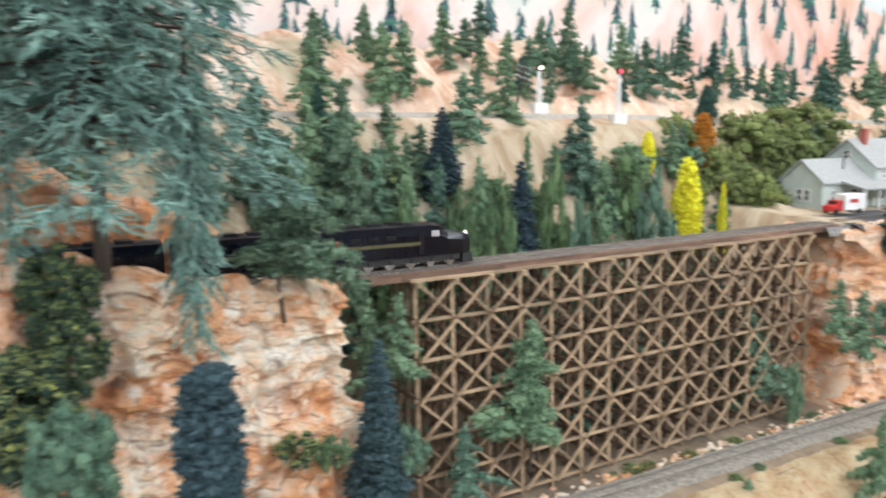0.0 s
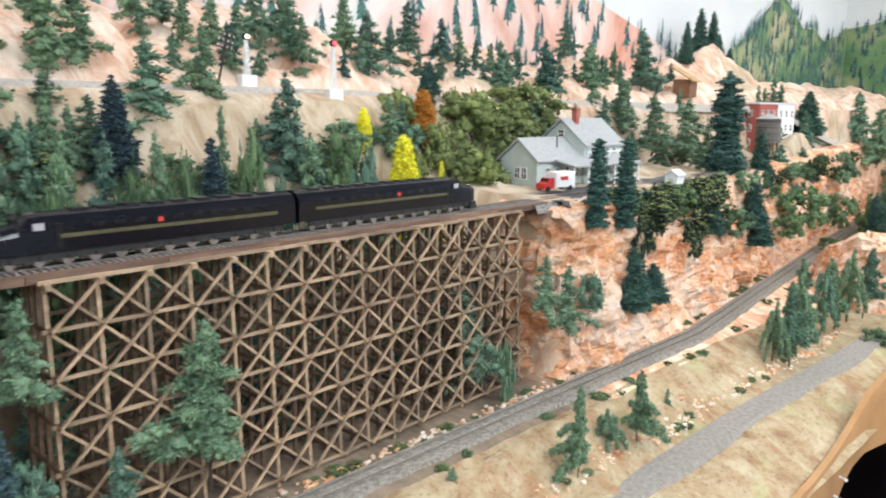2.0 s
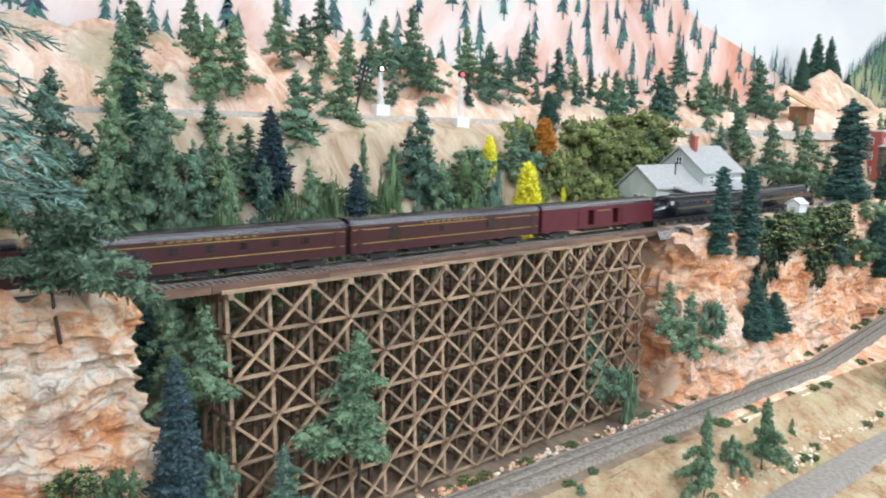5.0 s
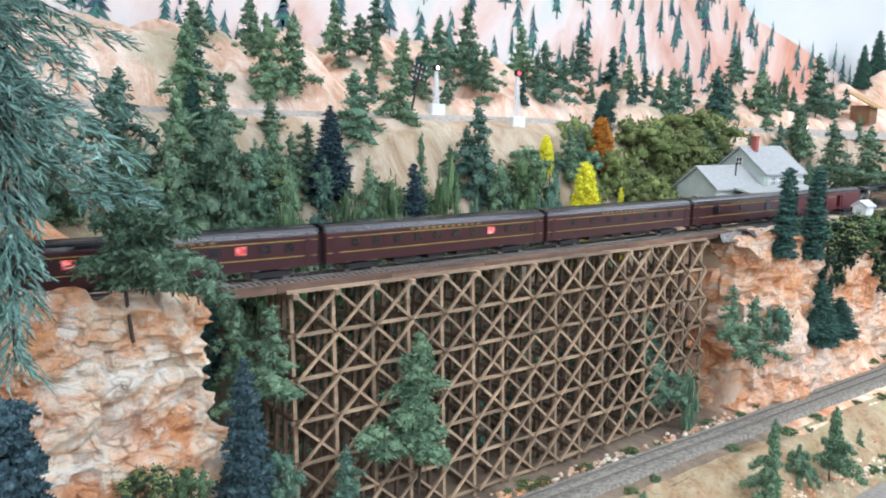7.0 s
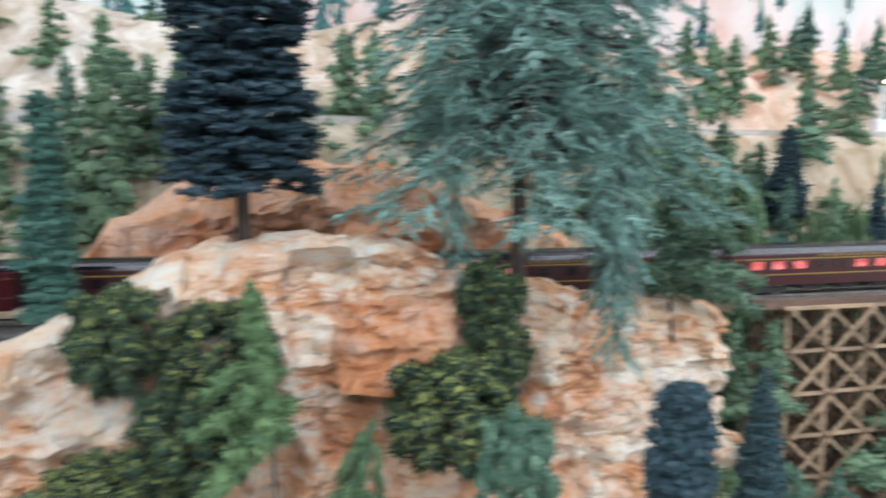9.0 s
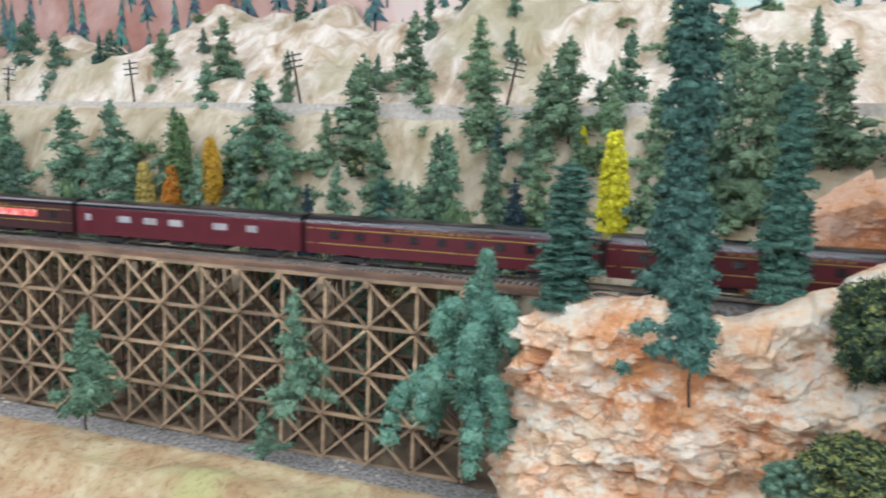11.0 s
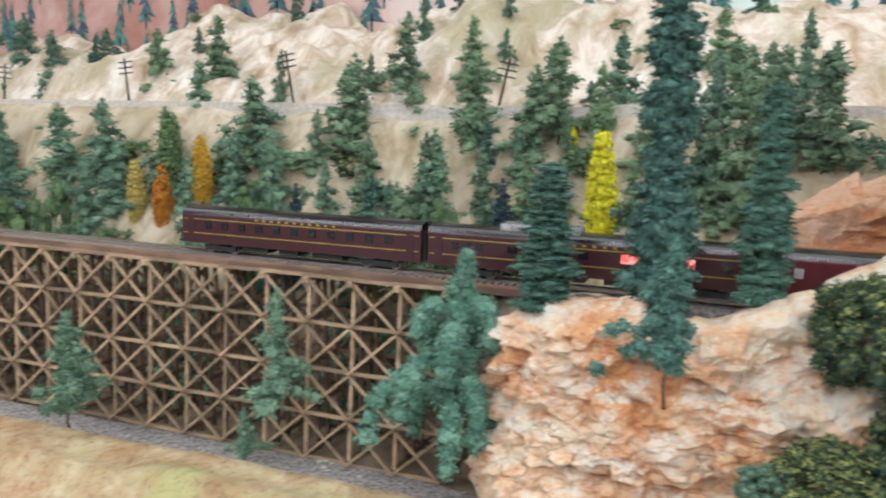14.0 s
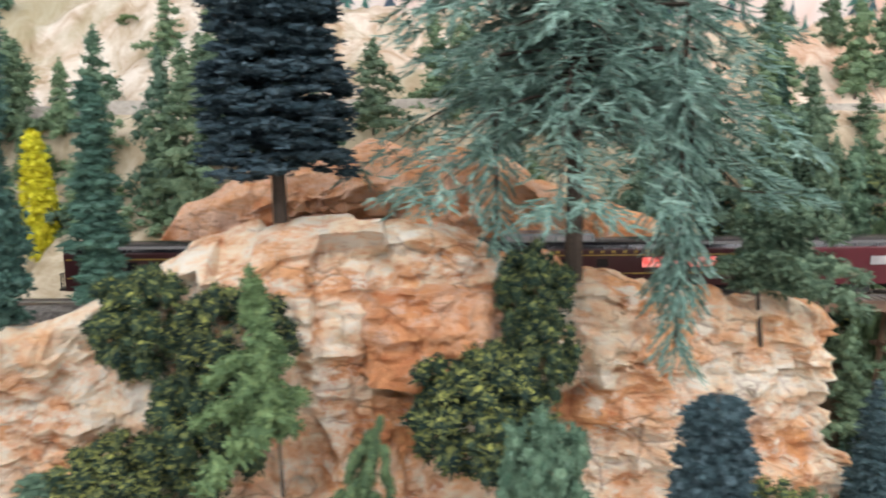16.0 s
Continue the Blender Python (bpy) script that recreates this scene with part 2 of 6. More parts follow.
GLASS_DARK = plain("dark_window", (0.015, 0.015, 0.018), 0.12)
GLASS_PALE = plain("pale_window", (0.34, 0.33, 0.34), 0.2)
LIT = plain("lit_window", (0.5, 0.08, 0.07), 0.4, vary=0.6, scale=160, emit=((1.0, 0.14, 0.12), 0.75))
LAMP_GLOW = plain("headlamp_glow", (0.9, 0.85, 0.7), 0.3, emit=((1.0, 0.9, 0.7), 3.0))
RED_GLOW = plain("red_signal_glow", (0.8, 0.05, 0.05), 0.3, emit=((1.0, 0.05, 0.08), 3.0))
KEYSTONE = plain("red_plate", (0.55, 0.04, 0.03), 0.5)
WHITE = plain("white_paint", (0.78, 0.78, 0.76), 0.6, vary=0.08)
SILVER = plain("silver_paint", (0.62, 0.64, 0.66), 0.45, 0.3, vary=0.1)
SIDING = plain("pale_green_siding", (0.47, 0.53, 0.49), 0.7, vary=0.08)
SHINGLE = plain("grey_shingle", (0.34, 0.355, 0.35), 0.8, vary=0.12, scale=150)
BRICK = plain("red_brick", (0.36, 0.10, 0.08), 0.8, vary=0.2, scale=200)
BROWN = plain("brown_boards", (0.20, 0.10, 0.05), 0.8)
TANROOF = plain("tan_roof", (0.45, 0.28, 0.12), 0.8)
TANKWOOD = plain("tank_wood", (0.12, 0.11, 0.10), 0.7)
FASCIA = plain("brown_fascia", (0.40, 0.22, 0.09), 0.6, vary=0.2, scale=9)
REDPAINT = plain("red_enamel", (0.5, 0.03, 0.03), 0.35)
BLACK = plain("void_shade_black", (0.022, 0.010, 0.017), 0.8)
PALE_BED = plain("pale_gravel", (0.44, 0.41, 0.365), 0.95, vary=0.22, scale=160, relief=0.002)
PAPER = plain("white_card", (0.8, 0.8, 0.8), 0.6, vary=0.03)
INK = plain("grey_ink", (0.15, 0.15, 0.16), 0.6)


def backdrop_material(name, stops, scale, stretch):
    m, t, b = material(name)
    n = noise_tex(t, scale, 5, 0.6, stretch, twist=0.6)
    t.links.new(ramp(t, n, stops), b.inputs["Base Color"])
    b.inputs["Roughness"].default_value = 0.8
    return m


SKY = backdrop_material("painted_sky", [(0.3, (0.62, 0.69, 0.72)), (0.7, (0.72, 0.75, 0.75))], 1.2, (1, 1, 2))


def red_mountain():
    """Brushed mountain paint: dull brown-red at the west end, pale pink in the middle, salmon to the east."""
    m, t, b = material("painted_red_slope")
    c = t.nodes.new("ShaderNodeTexCoord")
    p = t.nodes.new("ShaderNodeSeparateXYZ")
    t.links.new(c.outputs["Object"], p.inputs[0])
    n = noise_tex(t, 2.8, 6, 0.62, (1, 1, 0.8), twist=0.8)
    pale = ramp(t, n, [(0.32, (0.62, 0.33, 0.25)), (0.42, (0.76, 0.56, 0.49)), (0.52, (0.82, 0.74, 0.71)), (0.64, (0.60, 0.74, 0.69))])
    dull = ramp(t, n, [(0.36, (0.30, 0.13, 0.10)), (0.50, (0.42, 0.22, 0.18)), (0.64, (0.56, 0.39, 0.36))])
    salmon = ramp(t, n, [(0.34, (0.62, 0.27, 0.18)), (0.46, (0.74, 0.48, 0.39)), (0.58, (0.78, 0.66, 0.60))])
    for lo, hi, other in ((-0.7, -1.3, dull), (1.5, 2.6, salmon)):
        k = t.nodes.new("ShaderNodeMapRange")
        k.inputs[1].default_value, k.inputs[2].default_value = lo, hi
        t.links.new(p.outputs[0], k.inputs[0])
        pale = mix(t, k.outputs[0], pale, other)
    t.links.new(pale, b.inputs["Base Color"])
    b.inputs["Roughness"].default_value = 0.8
    return m


RED_MOUNTAIN = red_mountain()
GREEN_MOUNTAIN = backdrop_material("painted_green_slope", [(0.35, (0.07, 0.17, 0.08)), (0.5, (0.17, 0.29, 0.13)), (0.62, (0.38, 0.38, 0.22)), (0.75, (0.5, 0.45, 0.3))], 3.0, (1, 1, 1))
PAINT_TREE = foliage_material("painted_trees", (0.055, 0.075, 0.135), (0.075, 0.20, 0.185), (0.13, 0.30, 0.25))
WALL = plain("room_wall_paint", (0.7, 0.7, 0.68), 0.8, vary=0.05, scale=3)
CARPET = plain("room_floor", (0.16, 0.15, 0.15), 0.9)
CEIL = plain("ceiling_tile", (0.8, 0.8, 0.78), 0.9, vary=0.05)
TUBE = plain("tube_diffuser", (0.9, 0.9, 0.9), 0.5, emit=((1.0, 0.97, 0.92), 2.0))


# ---- mesh helpers ----
class Geo:
    """Collects vertices and faces of one part."""

    def __init__(self):
        self.v, self.f = [], []

    def add(self, verts, faces):
        k = len(self.v)
        self.v.extend(tuple(p) for p in verts)
        self.f.extend(tuple(i + k for i in face) for face in faces)

    def box(self, c, s, rot=None, bevel=0.0):
        """A box of size s about c; bevel cuts its upright edges and top."""
        hx, hy, hz = s[0] / 2, s[1] / 2, s[2] / 2
        e = bevel
        if e:
            ring = [(-hx + e, -hy), (hx - e, -hy), (hx, -hy + e), (hx, hy - e), (hx - e, hy), (-hx + e, hy), (-hx, hy - e), (-hx, -hy + e)]
            inner = [(x * (1 - e / hx), y * (1 - e / hy)) for x, y in ring]
            vs = [(x, y, -hz) for x, y in ring] + [(x, y, hz - e) for x, y in ring] + [(x, y, hz) for x, y in inner]
            fs = [tuple(range(7, -1, -1)), tuple(range(16, 24))]
            for lv in (0, 8):
                fs += [(lv + i, lv + (i + 1) % 8, lv + 8 + (i + 1) % 8, lv + 8 + i) for i in range(8)]
        else:
            vs = [(x, y, z) for z in (-hz, hz) for x, y in ((-hx, -hy), (hx, -hy), (hx, hy), (-hx, hy))]
            fs = [(3, 2, 1, 0), (4, 5, 6, 7)] + [(i, (i + 1) % 4, 4 + (i + 1) % 4, 4 + i) for i in range(4)]
        if rot is not None:
            vs = [rot @ Vector(p) for p in vs]
        self.add([(p[0] + c[0], p[1] + c[1], p[2] + c[2]) for p in vs], fs)

    def beam(self, a, b, w, h):
        """A square timber from a to b."""
        a, b = Vector(a), Vector(b)
        d = b - a
        q = d.to_track_quat("X", "Z").to_matrix()
        self.box((a + b) / 2, (d.length, w, h), q)

    def tube(self, a, b, r0, r1, n=6):
        a, b = Vector(a), Vector(b)
        q = (b - a).to_track_quat("Z", "Y").to_matrix()
        vs = []
        for p, r in ((a, r0), (b, r1)):
            vs += [p + q @ Vector((r * math.cos(2 * math.pi * i / n), r * math.sin(2 * math.pi * i / n), 0)) for i in range(n)]
        fs = [(i, (i + 1) % n, n + (i + 1) % n, n + i) for i in range(n)] + [tuple(range(n - 1, -1, -1)), tuple(range(n, 2 * n))]
        self.add(vs, fs)

    def prism(self, outline, lo, hi, axis="x"):
        """An outline of (a, b) drawn along one axis: x takes (y, z), y takes (x, z), z takes (x, y)."""
        n = len(outline)
        put = {"x": lambda a, b, k: (k, a, b), "y": lambda a, b, k: (a, k, b), "z": lambda a, b, k: (a, b, k)}[axis]
        vs = [put(a, b, k) for k in (lo, hi) for a, b in outline]
        fs = [(i, (i + 1) % n, n + (i + 1) % n, n + i) for i in range(n)] + [tuple(range(n - 1, -1, -1)), tuple(range(n, 2 * n))]
        self.add(vs, fs)

    def mesh(self, name, smooth=False):
        me = bpy.data.meshes.new(name)
        me.from_pydata(self.v, [], self.f)
        if smooth:
            me.polygons.foreach_set("use_smooth", [True] * len(me.polygons))
        me.update()
        return me


def part(name, geo, mat, parent=None, label="", smooth=False):
    """Links a Geo (or a ready mesh) as one mesh object under a thing or a part."""
    me = geo.mesh(name, smooth) if isinstance(geo, Geo) else geo
    if not me.materials:
        me.materials.append(mat)
    ob = new(name, me)
    ob.parent = parent
    if label:
        ob["label"] = label
    return ob


def thing(name, m, label, category, group="", kind=""):
    ob = new(name)
    ob.empty_display_size = 0.01
    ob.matrix_world = m
    return tagged(ob, label, category, group, kind)


def recalc(me):
    bm = bmesh.new()
    bm.from_mesh(me)
    bmesh.ops.recalc_face_normals(bm, faces=bm.faces)
    bm.to_mesh(me)
    bm.free()


def ss(a, b, v):
    k = min(1.0, max(0.0, (v - a) / (b - a)))
    return k * k * (3 - 2 * k)


def fbm(x, y, z, f, octaves=4):
    s, a, tot = 0.0, 1.0, 0.0
    for _ in range(octaves):
        s += a * noise.noise((x * f, y * f, z * f))
        tot += a
        a *= 0.5
        f *= 2.05
    return s / tot


# ---- the lie of the land ----
RAIL_Z = 1.356


def track_y(x):
    """Centre line of the main track."""
    return 0.703 + 0.018 * (0.41 - x) + 0.052 * max(0.0, x - 0.30) ** 2 / (0.25 + max(0.0, x - 0.30)) * 1.25


LEFT = ([0.1, 0.42, 0.51, 0.55, 0.60, 0.635, 0.80, 0.86, 0.92, 1.00, 1.02, 1.09, 1.14, 1.24, 1.36, 1.45], [1.10, 1.150, 1.156, 1.178, 1.183, 1.155, 1.15, 1.30, 1.385, 1.500, 1.516, 1.518, 1.57, 1.63, 1.69, 1.70])
MID = ([0.1, 0.40, 0.52, 0.60, 0.66, 0.70, 0.76, 0.84, 0.92, 1.00, 1.03, 1.09, 1.14, 1.25, 1.36, 1.45], [1.0, 1.03, 1.06, 1.10, 1.15, 1.343, 1.346, 1.37, 1.40, 1.505, 1.522, 1.524, 1.57, 1.63, 1.69, 1.70])
RIGHT = ([0.1, 0.318, 0.40, 0.47, 0.555, 0.58, 0.65, 0.80, 0.87, 0.92, 1.00, 1.03, 1.09, 1.13, 1.20, 1.36, 1.45], [0.985, 0.985, 1.026, 1.032, 1.080, 1.088, 1.085, 1.09, 1.27, 1.36, 1.490, 1.512, 1.514, 1.56, 1.60, 1.66, 1.67])
FAR = ([0.1, 0.318, 0.40, 0.47, 0.56, 0.58, 0.655, 0.68, 0.71, 0.94, 1.00, 1.03, 1.09, 1.13, 1.22, 1.36, 1.45], [0.985, 0.985, 1.026, 1.032, 1.080, 1.088, 1.09, 1.25, 1.350, 1.357, 1.47, 1.505, 1.508, 1.55, 1.57, 1.62, 1.62])


def ground_z(x, y):
    """Height of the modelled land, without its small roughness."""
    z = float(np.interp(y, *LEFT))
    z += (float(np.interp(y, *MID)) - z) * ss(-0.47, -0.41, x)
    z += (float(np.interp(y, *RIGHT)) - z) * ss(0.24, 0.29, x)
    z += (float(np.interp(y, *FAR)) - z) * ss(1.06, 1.10, x)
    z -= ss(1.12, 1.34, y) * (0.05 * ss(1.25, 1.45, -x) + 0.12 * ss(1.8, 2.3, -x))
    z += 0.125 * math.exp(-((x - 2.90) / 0.20) ** 2 - ((y - 1.30) / 0.09) ** 2)
    z += 0.075 * math.exp(-((x - 2.72) / 0.20) ** 2 - ((y - 0.72) / 0.07) ** 2)
    return z


def rough_z(x, y):
    z = ground_z(x, y)
    hill = ss(1.10, 1.18, y)
    slope = ss(0.80, 0.88, y) * (1 - ss(0.98, 1.02, y))
    flat = 1 - max(hill, slope)
    z += fbm(x, y, 0, 5) * (0.016 * flat + 0.085 * hill + 0.035 * slope) * (0.25 if 1.02 <= y <= 1.09 or 0.57 < y < 0.66 else 1)
    fold = abs(noise.noise((x * 7 + 2 * noise.noise((x * 3, y * 3, 5)), y * 2.2, 1.7)))
    z += hill * (0.05 * fold - 0.012) + slope * 0.022 * fold
    z += 0.016 * fold * ss(0.485, 0.51, y) * (1 - ss(0.545, 0.57, y))
    z += fbm(x, y, 3, 28, 3) * (0.004 + 0.012 * hill)
    return z


def shift(x):
    """The far cliff and lower line bend away."""
    return 0.15 * max(0.0, x - 1.45)


def land_z(x, y):
    return rough_z(x, y - shift(x) * ss(0.40, 0.56, y) * (1 - ss(0.98, 1.06, y)))


def base_z(x, y):
    return ground_z(x, y - shift(x) * ss(0.40, 0.56, y) * (1 - ss(0.98, 1.06, y)))


def line_y(x):
    e = max(0.0, x - 1.35)
    return track_y(x) + 0.12 * e * e / (e + 0.4)


def sheet(name, xs, ys, height, mat, smooth=True):
    nx, ny = len(xs), len(ys)
    vs = [(x, y, height(x, y)) for x in xs for y in ys]
    fs = [(i * ny + j, (i + 1) * ny + j, (i + 1) * ny + j + 1, i * ny + j + 1) for i in range(nx - 1) for j in range(ny - 1)]
    me = bpy.data.meshes.new(name)
    me.from_pydata(vs, [], fs)
    me.polygons.foreach_set("use_smooth", [smooth] * len(me.polygons))
    me.materials.append(mat)
    return new(name, me)


# ---- setting ----
def build_land():
    xs = list(np.concatenate([np.arange(-4.8, -1.9, 0.06), np.arange(-1.9, 1.9, 0.012), np.arange(1.9, 3.2, 0.02), np.arange(3.2, 4.76, 0.06)]))
    ys = list(np.concatenate([np.arange(0.56, 1.43, 0.010)]))
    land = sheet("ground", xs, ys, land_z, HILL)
    tagged(land, "painted plaster hillside with moss and bare tan earth", "ground", kind="structure")
    xs = list(np.concatenate([np.arange(-4.8, -1.9, 0.08), np.arange(-1.9, 2.2, 0.012)]))
    ys = list(np.concatenate([np.arange(0.312, 0.575, 0.009)]))
    bank = sheet("ground_bank", [x for x in xs if x > -0.45], ys, lambda x, y: land_z(x, y) + 0.0008, BANK)
    west = sheet("ground_bank_west", [x for x in xs if x < -0.43], list(np.arange(0.312, 0.645, 0.009)), lambda x, y: land_z(x, y) + 0.0032, BANK)
    tagged(west, "tan plaster bank sloping down to the gravel bed", "ground", kind="structure")
    tagged(bank, "tan plaster bank with ochre stains along the layout edge", "ground", kind="structure")


build_land()


def cliff(name, pts, tops, z0, crest, label, mat=ROCK, lift=0.018, amp=0.020, step=0.0055, parent=None, seed=0.0, foot=0.028):
    """A carved rock face swept along a plan line of (x, y); tops: its height at each point; crest: (inward, drop) pairs behind the brow."""
    p = np.array(pts, float)
    seg = np.concatenate([[0], np.cumsum(np.hypot(*np.diff(p, axis=0).T))])
    n = int(seg[-1] / step) + 2
    s = np.linspace(0, seg[-1], n)
    px, py, pt = np.interp(s, seg, p[:, 0]), np.interp(s, seg, p[:, 1]), np.interp(s, seg, tops)
    k = np.ones(9) / 9
    px, py = (np.concatenate([a[:4], np.convolve(a, k, "valid"), a[-4:]]) for a in (px, py))
    tx, ty = np.gradient(px), np.gradient(py)
    ln = np.hypot(tx, ty) + 1e-9
    nx, ny = ty / ln, -tx / ln
    m = max(8, int((max(tops) - z0) / step))
    rows = []
    for i in range(n):
        col = []
        for j in range(m + 1):
            f = j / m
            z = z0 + (pt[i] - lift - z0) * f
            x, y = px[i] + nx[i] * foot * (1 - f), py[i] + ny[i] * foot * (1 - f)
            bed = z * 34 + 1.3 * noise.noise((x * 6, y * 6, z * 5 + seed))
            ledge = abs(bed % 1.0 - 0.5) * 2
            crack = 1 - abs(noise.noise((x * 13 + seed, y * 13, z * 4)))
            d = amp * (fbm(x + seed, y, z * 1.6, 9, 4) * 1.5 + 0.14 * (ledge - 0.5) - 0.7 * max(0.0, crack - 0.86) / 0.14 * 0.5)
            w1, w2 = noise.noise((x * 16, y * 16, z * 16 + seed)), noise.noise((x * 16 + 9, y * 16, z * 16 - seed))
            block = noise.cell((x * 17 + 0.55 * w1, y * 17 + seed, z * 24 + 0.55 * w2))
            chip = noise.cell((x * 55 + 0.8 * w2, y * 55 + seed, z * 85 + 0.8 * w1))
            shard = 1 - 2 * abs(noise.noise((x * 40 + w1, y * 40 + seed, z * 66 + w2)))
            d += amp * (0.50 * block + 0.26 * chip + 0.20 * shard) - 0.35 * amp
            d += 0.009 * fbm(x, y + seed, z * 2.2, 55, 3)
            col.append((x + nx[i] * d, y + ny[i] * d, z + 0.006 * fbm(x, y, z, 30, 2)))
        for inward, drop in crest:
            x, y = px[i] - nx[i] * inward, py[i] - ny[i] * inward
            z = pt[i] - drop + 0.014 * fbm(x + seed, y, 0, 22, 4) + 0.007 * noise.cell((x * 30 + w1, y * 30, seed))
            col.append((x, y, z))
        rows.append(col)
    h = len(rows[0])
    vs = [v for r in rows for v in r]
    fs = [(i * h + j, (i + 1) * h + j, (i + 1) * h + j + 1, i * h + j + 1) for i in range(n - 1) for j in range(h - 1)]
    me = bpy.data.meshes.new(name)
    me.from_pydata(vs, [], fs)
    me.materials.append(mat)
    ob = new(name, me)
    return tagged(ob, label, "rock", kind="structure")


def build_rocks():
    cliff("rock_outcrop",
          [(-0.44, 0.76), (-0.475, 0.68), (-0.465, 0.61), (-0.41, 0.575), (-0.31, 0.565), (-0.25, 0.565), (-0.18, 0.565), (-0.12, 0.57), (-0.05, 0.582), (0.005, 0.582), (0.035, 0.59), (0.09, 0.595), (0.14, 0.60), (0.20, 0.605), (0.25, 0.62), (0.275, 0.655), (0.272, 0.71), (0.25, 0.76)],
          [1.345, 1.350, 1.362, 1.358, 1.364, 1.388, 1.416, 1.432, 1.433, 1.418, 1.402, 1.394, 1.378, 1.368, 1.364, 1.358, 1.345, 1.34], 1.08,
          [(0.006, 0.010), (0.02, 0.004), (0.04, 0.0), (0.06, 0.002), (0.08, 0.015), (0.10, 0.06), (0.12, 0.13)],
          "carved orange and cream plaster outcrop with ledges", seed=2.0, step=0.0038)
    cliff("rock_block",
          [(-0.088, 0.61), (-0.084, 0.566), (-0.04, 0.561), (0.0, 0.565), (0.010, 0.61)],
          [1.392, 1.396, 1.400, 1.398, 1.392], 1.330,
          [(0.006, 0.006), (0.02, 0.004), (0.035, 0.010)],
          "rust-red rock block set in the outcrop", ROCK_RED, lift=0.008, amp=0.014, seed=23.0, foot=0.006)
    cliff("rock_behind",
          [(-0.31, 0.80), (-0.28, 0.765), (-0.18, 0.762), (-0.08, 0.758), (0.02, 0.757), (0.10, 0.762), (0.20, 0.78), (0.26, 0.82)],
          [1.375, 1.408, 1.458, 1.480, 1.462, 1.428, 1.395, 1.36], 1.33,
          [(0.010, 0.008), (0.025, -0.004), (0.04, -0.008), (0.07, 0.0), (0.11, 0.02), (0.16, 0.07)],
          "rust orange carved rock cut behind the track", ROCK_RED, lift=0.03, seed=7.0, foot=0.012, step=0.0042)
    cliff("cliff_east",
          [(1.075, 0.80), (1.075, 0.72), (1.085, 0.665), (1.14, 0.640), (1.22, 0.640), (1.28, 0.665), (1.36, 0.668), (1.50, 0.672), (1.70, 0.705), (2.0, 0.745), (2.4, 0.80), (2.8, 0.85), (3.4, 0.95), (4.6, 1.10)],
          [1.345, 1.348, 1.352, 1.356, 1.352, 1.34, 1.33, 1.33, 1.34, 1.35, 1.36, 1.37, 1.37, 1.37], 1.06,
          [(0.006, 0.010), (0.02, 0.004), (0.04, 0.002), (0.06, 0.004), (0.08, 0.03)],
          "orange layered cliff below the station yard", ROCK_EAST, seed=11.0, step=0.009)
    cliff("cliff_far",
          [(2.30, 0.67), (2.13, 0.635), (2.09, 0.58), (2.095, 0.52), (2.13, 0.47), (2.26, 0.43), (2.6, 0.36), (3.3, 0.25)],
          [1.12, 1.17, 1.20, 1.22, 1.21, 1.20, 1.20, 1.20], 0.98,
          [(0.006, 0.010), (0.02, 0.002), (0.05, 0.0), (0.08, 0.006)],
          "orange cliff at the end of the lower road", ROCK_EAST, seed=17.0, step=0.010)


build_rocks()


def far_z(x, y):
    """Rolling ground beyond the far cliff, sinking to the lower line."""
    rise = 1.185 + 0.06 * ss(2.5, 3.2, x) + 0.09 * ss(3.2, 4.6, x) + 0.05 * fbm(x, y, 9, 4)
    edge = y - (0.612 + shift(x) * 0.9)
    return rise + (1.04 - rise) * ss(-0.16, -0.05, edge)


far = sheet("ground_far", list(np.arange(2.13, 4.84, 0.03)), list(np.arange(0.20, 1.12, 0.02)), lambda x, y: far_z(x, y) if y > 0.475 - 0.19 * (x - 2.08) else 0.98, ROCK_EAST)
tagged(far, "orange and tan rocky ground beyond the lower line", "ground", kind="structure")


def strip(name, xs, line, half, z_of, thick, mat, label, cat):
    """A thin raised bed along a line."""
    g = Geo()
    prof = [(-half, -thick), (-half * 0.8, 0.0), (half * 0.8, 0.0), (half, -thick)]
    for x in xs:
        g.v.extend((x, line(x) + a, z_of(x) + b) for a, b in prof)
    for i in range(len(xs) - 1):
        for j in range(3):
            g.f.append((i * 4 + j, (i + 1) * 4 + j, (i + 1) * 4 + j + 1, i * 4 + j + 1))
    return tagged(part(name, g, mat), label, cat, kind="structure")


def rails(name, xs, line, z, gauge, w, h, mat, label):
    top = thing(name, Matrix(), label, "railway track", kind="structure")
    for side in (-1, 1):
        g = Geo()
        for x in xs:
            y = line(x) + side * gauge / 2
            g.v.extend([(x, y - w / 2, z - h), (x, y - w / 2, z), (x, y + w / 2, z), (x, y + w / 2, z - h)])
        for i in range(len(xs) - 1):
            g.f += [(i * 4 + j, (i + 1) * 4 + j, (i + 1) * 4 + j + 1, i * 4 + j + 1) for j in range(3)]
        part("rail", g, mat, top)
    return top


def low_line(x):
    return 0.612 + shift(x) * 0.9 + 0.05 * ss(-0.3, -0.6, x)


def upper_line(x):
    return 1.052 + 0.02 * math.sin(x * 1.3) + 0.05 * ss(-0.8, -1.6, x)


def upper_z(x):
    return base_z(x, upper_line(x)) + 0.004


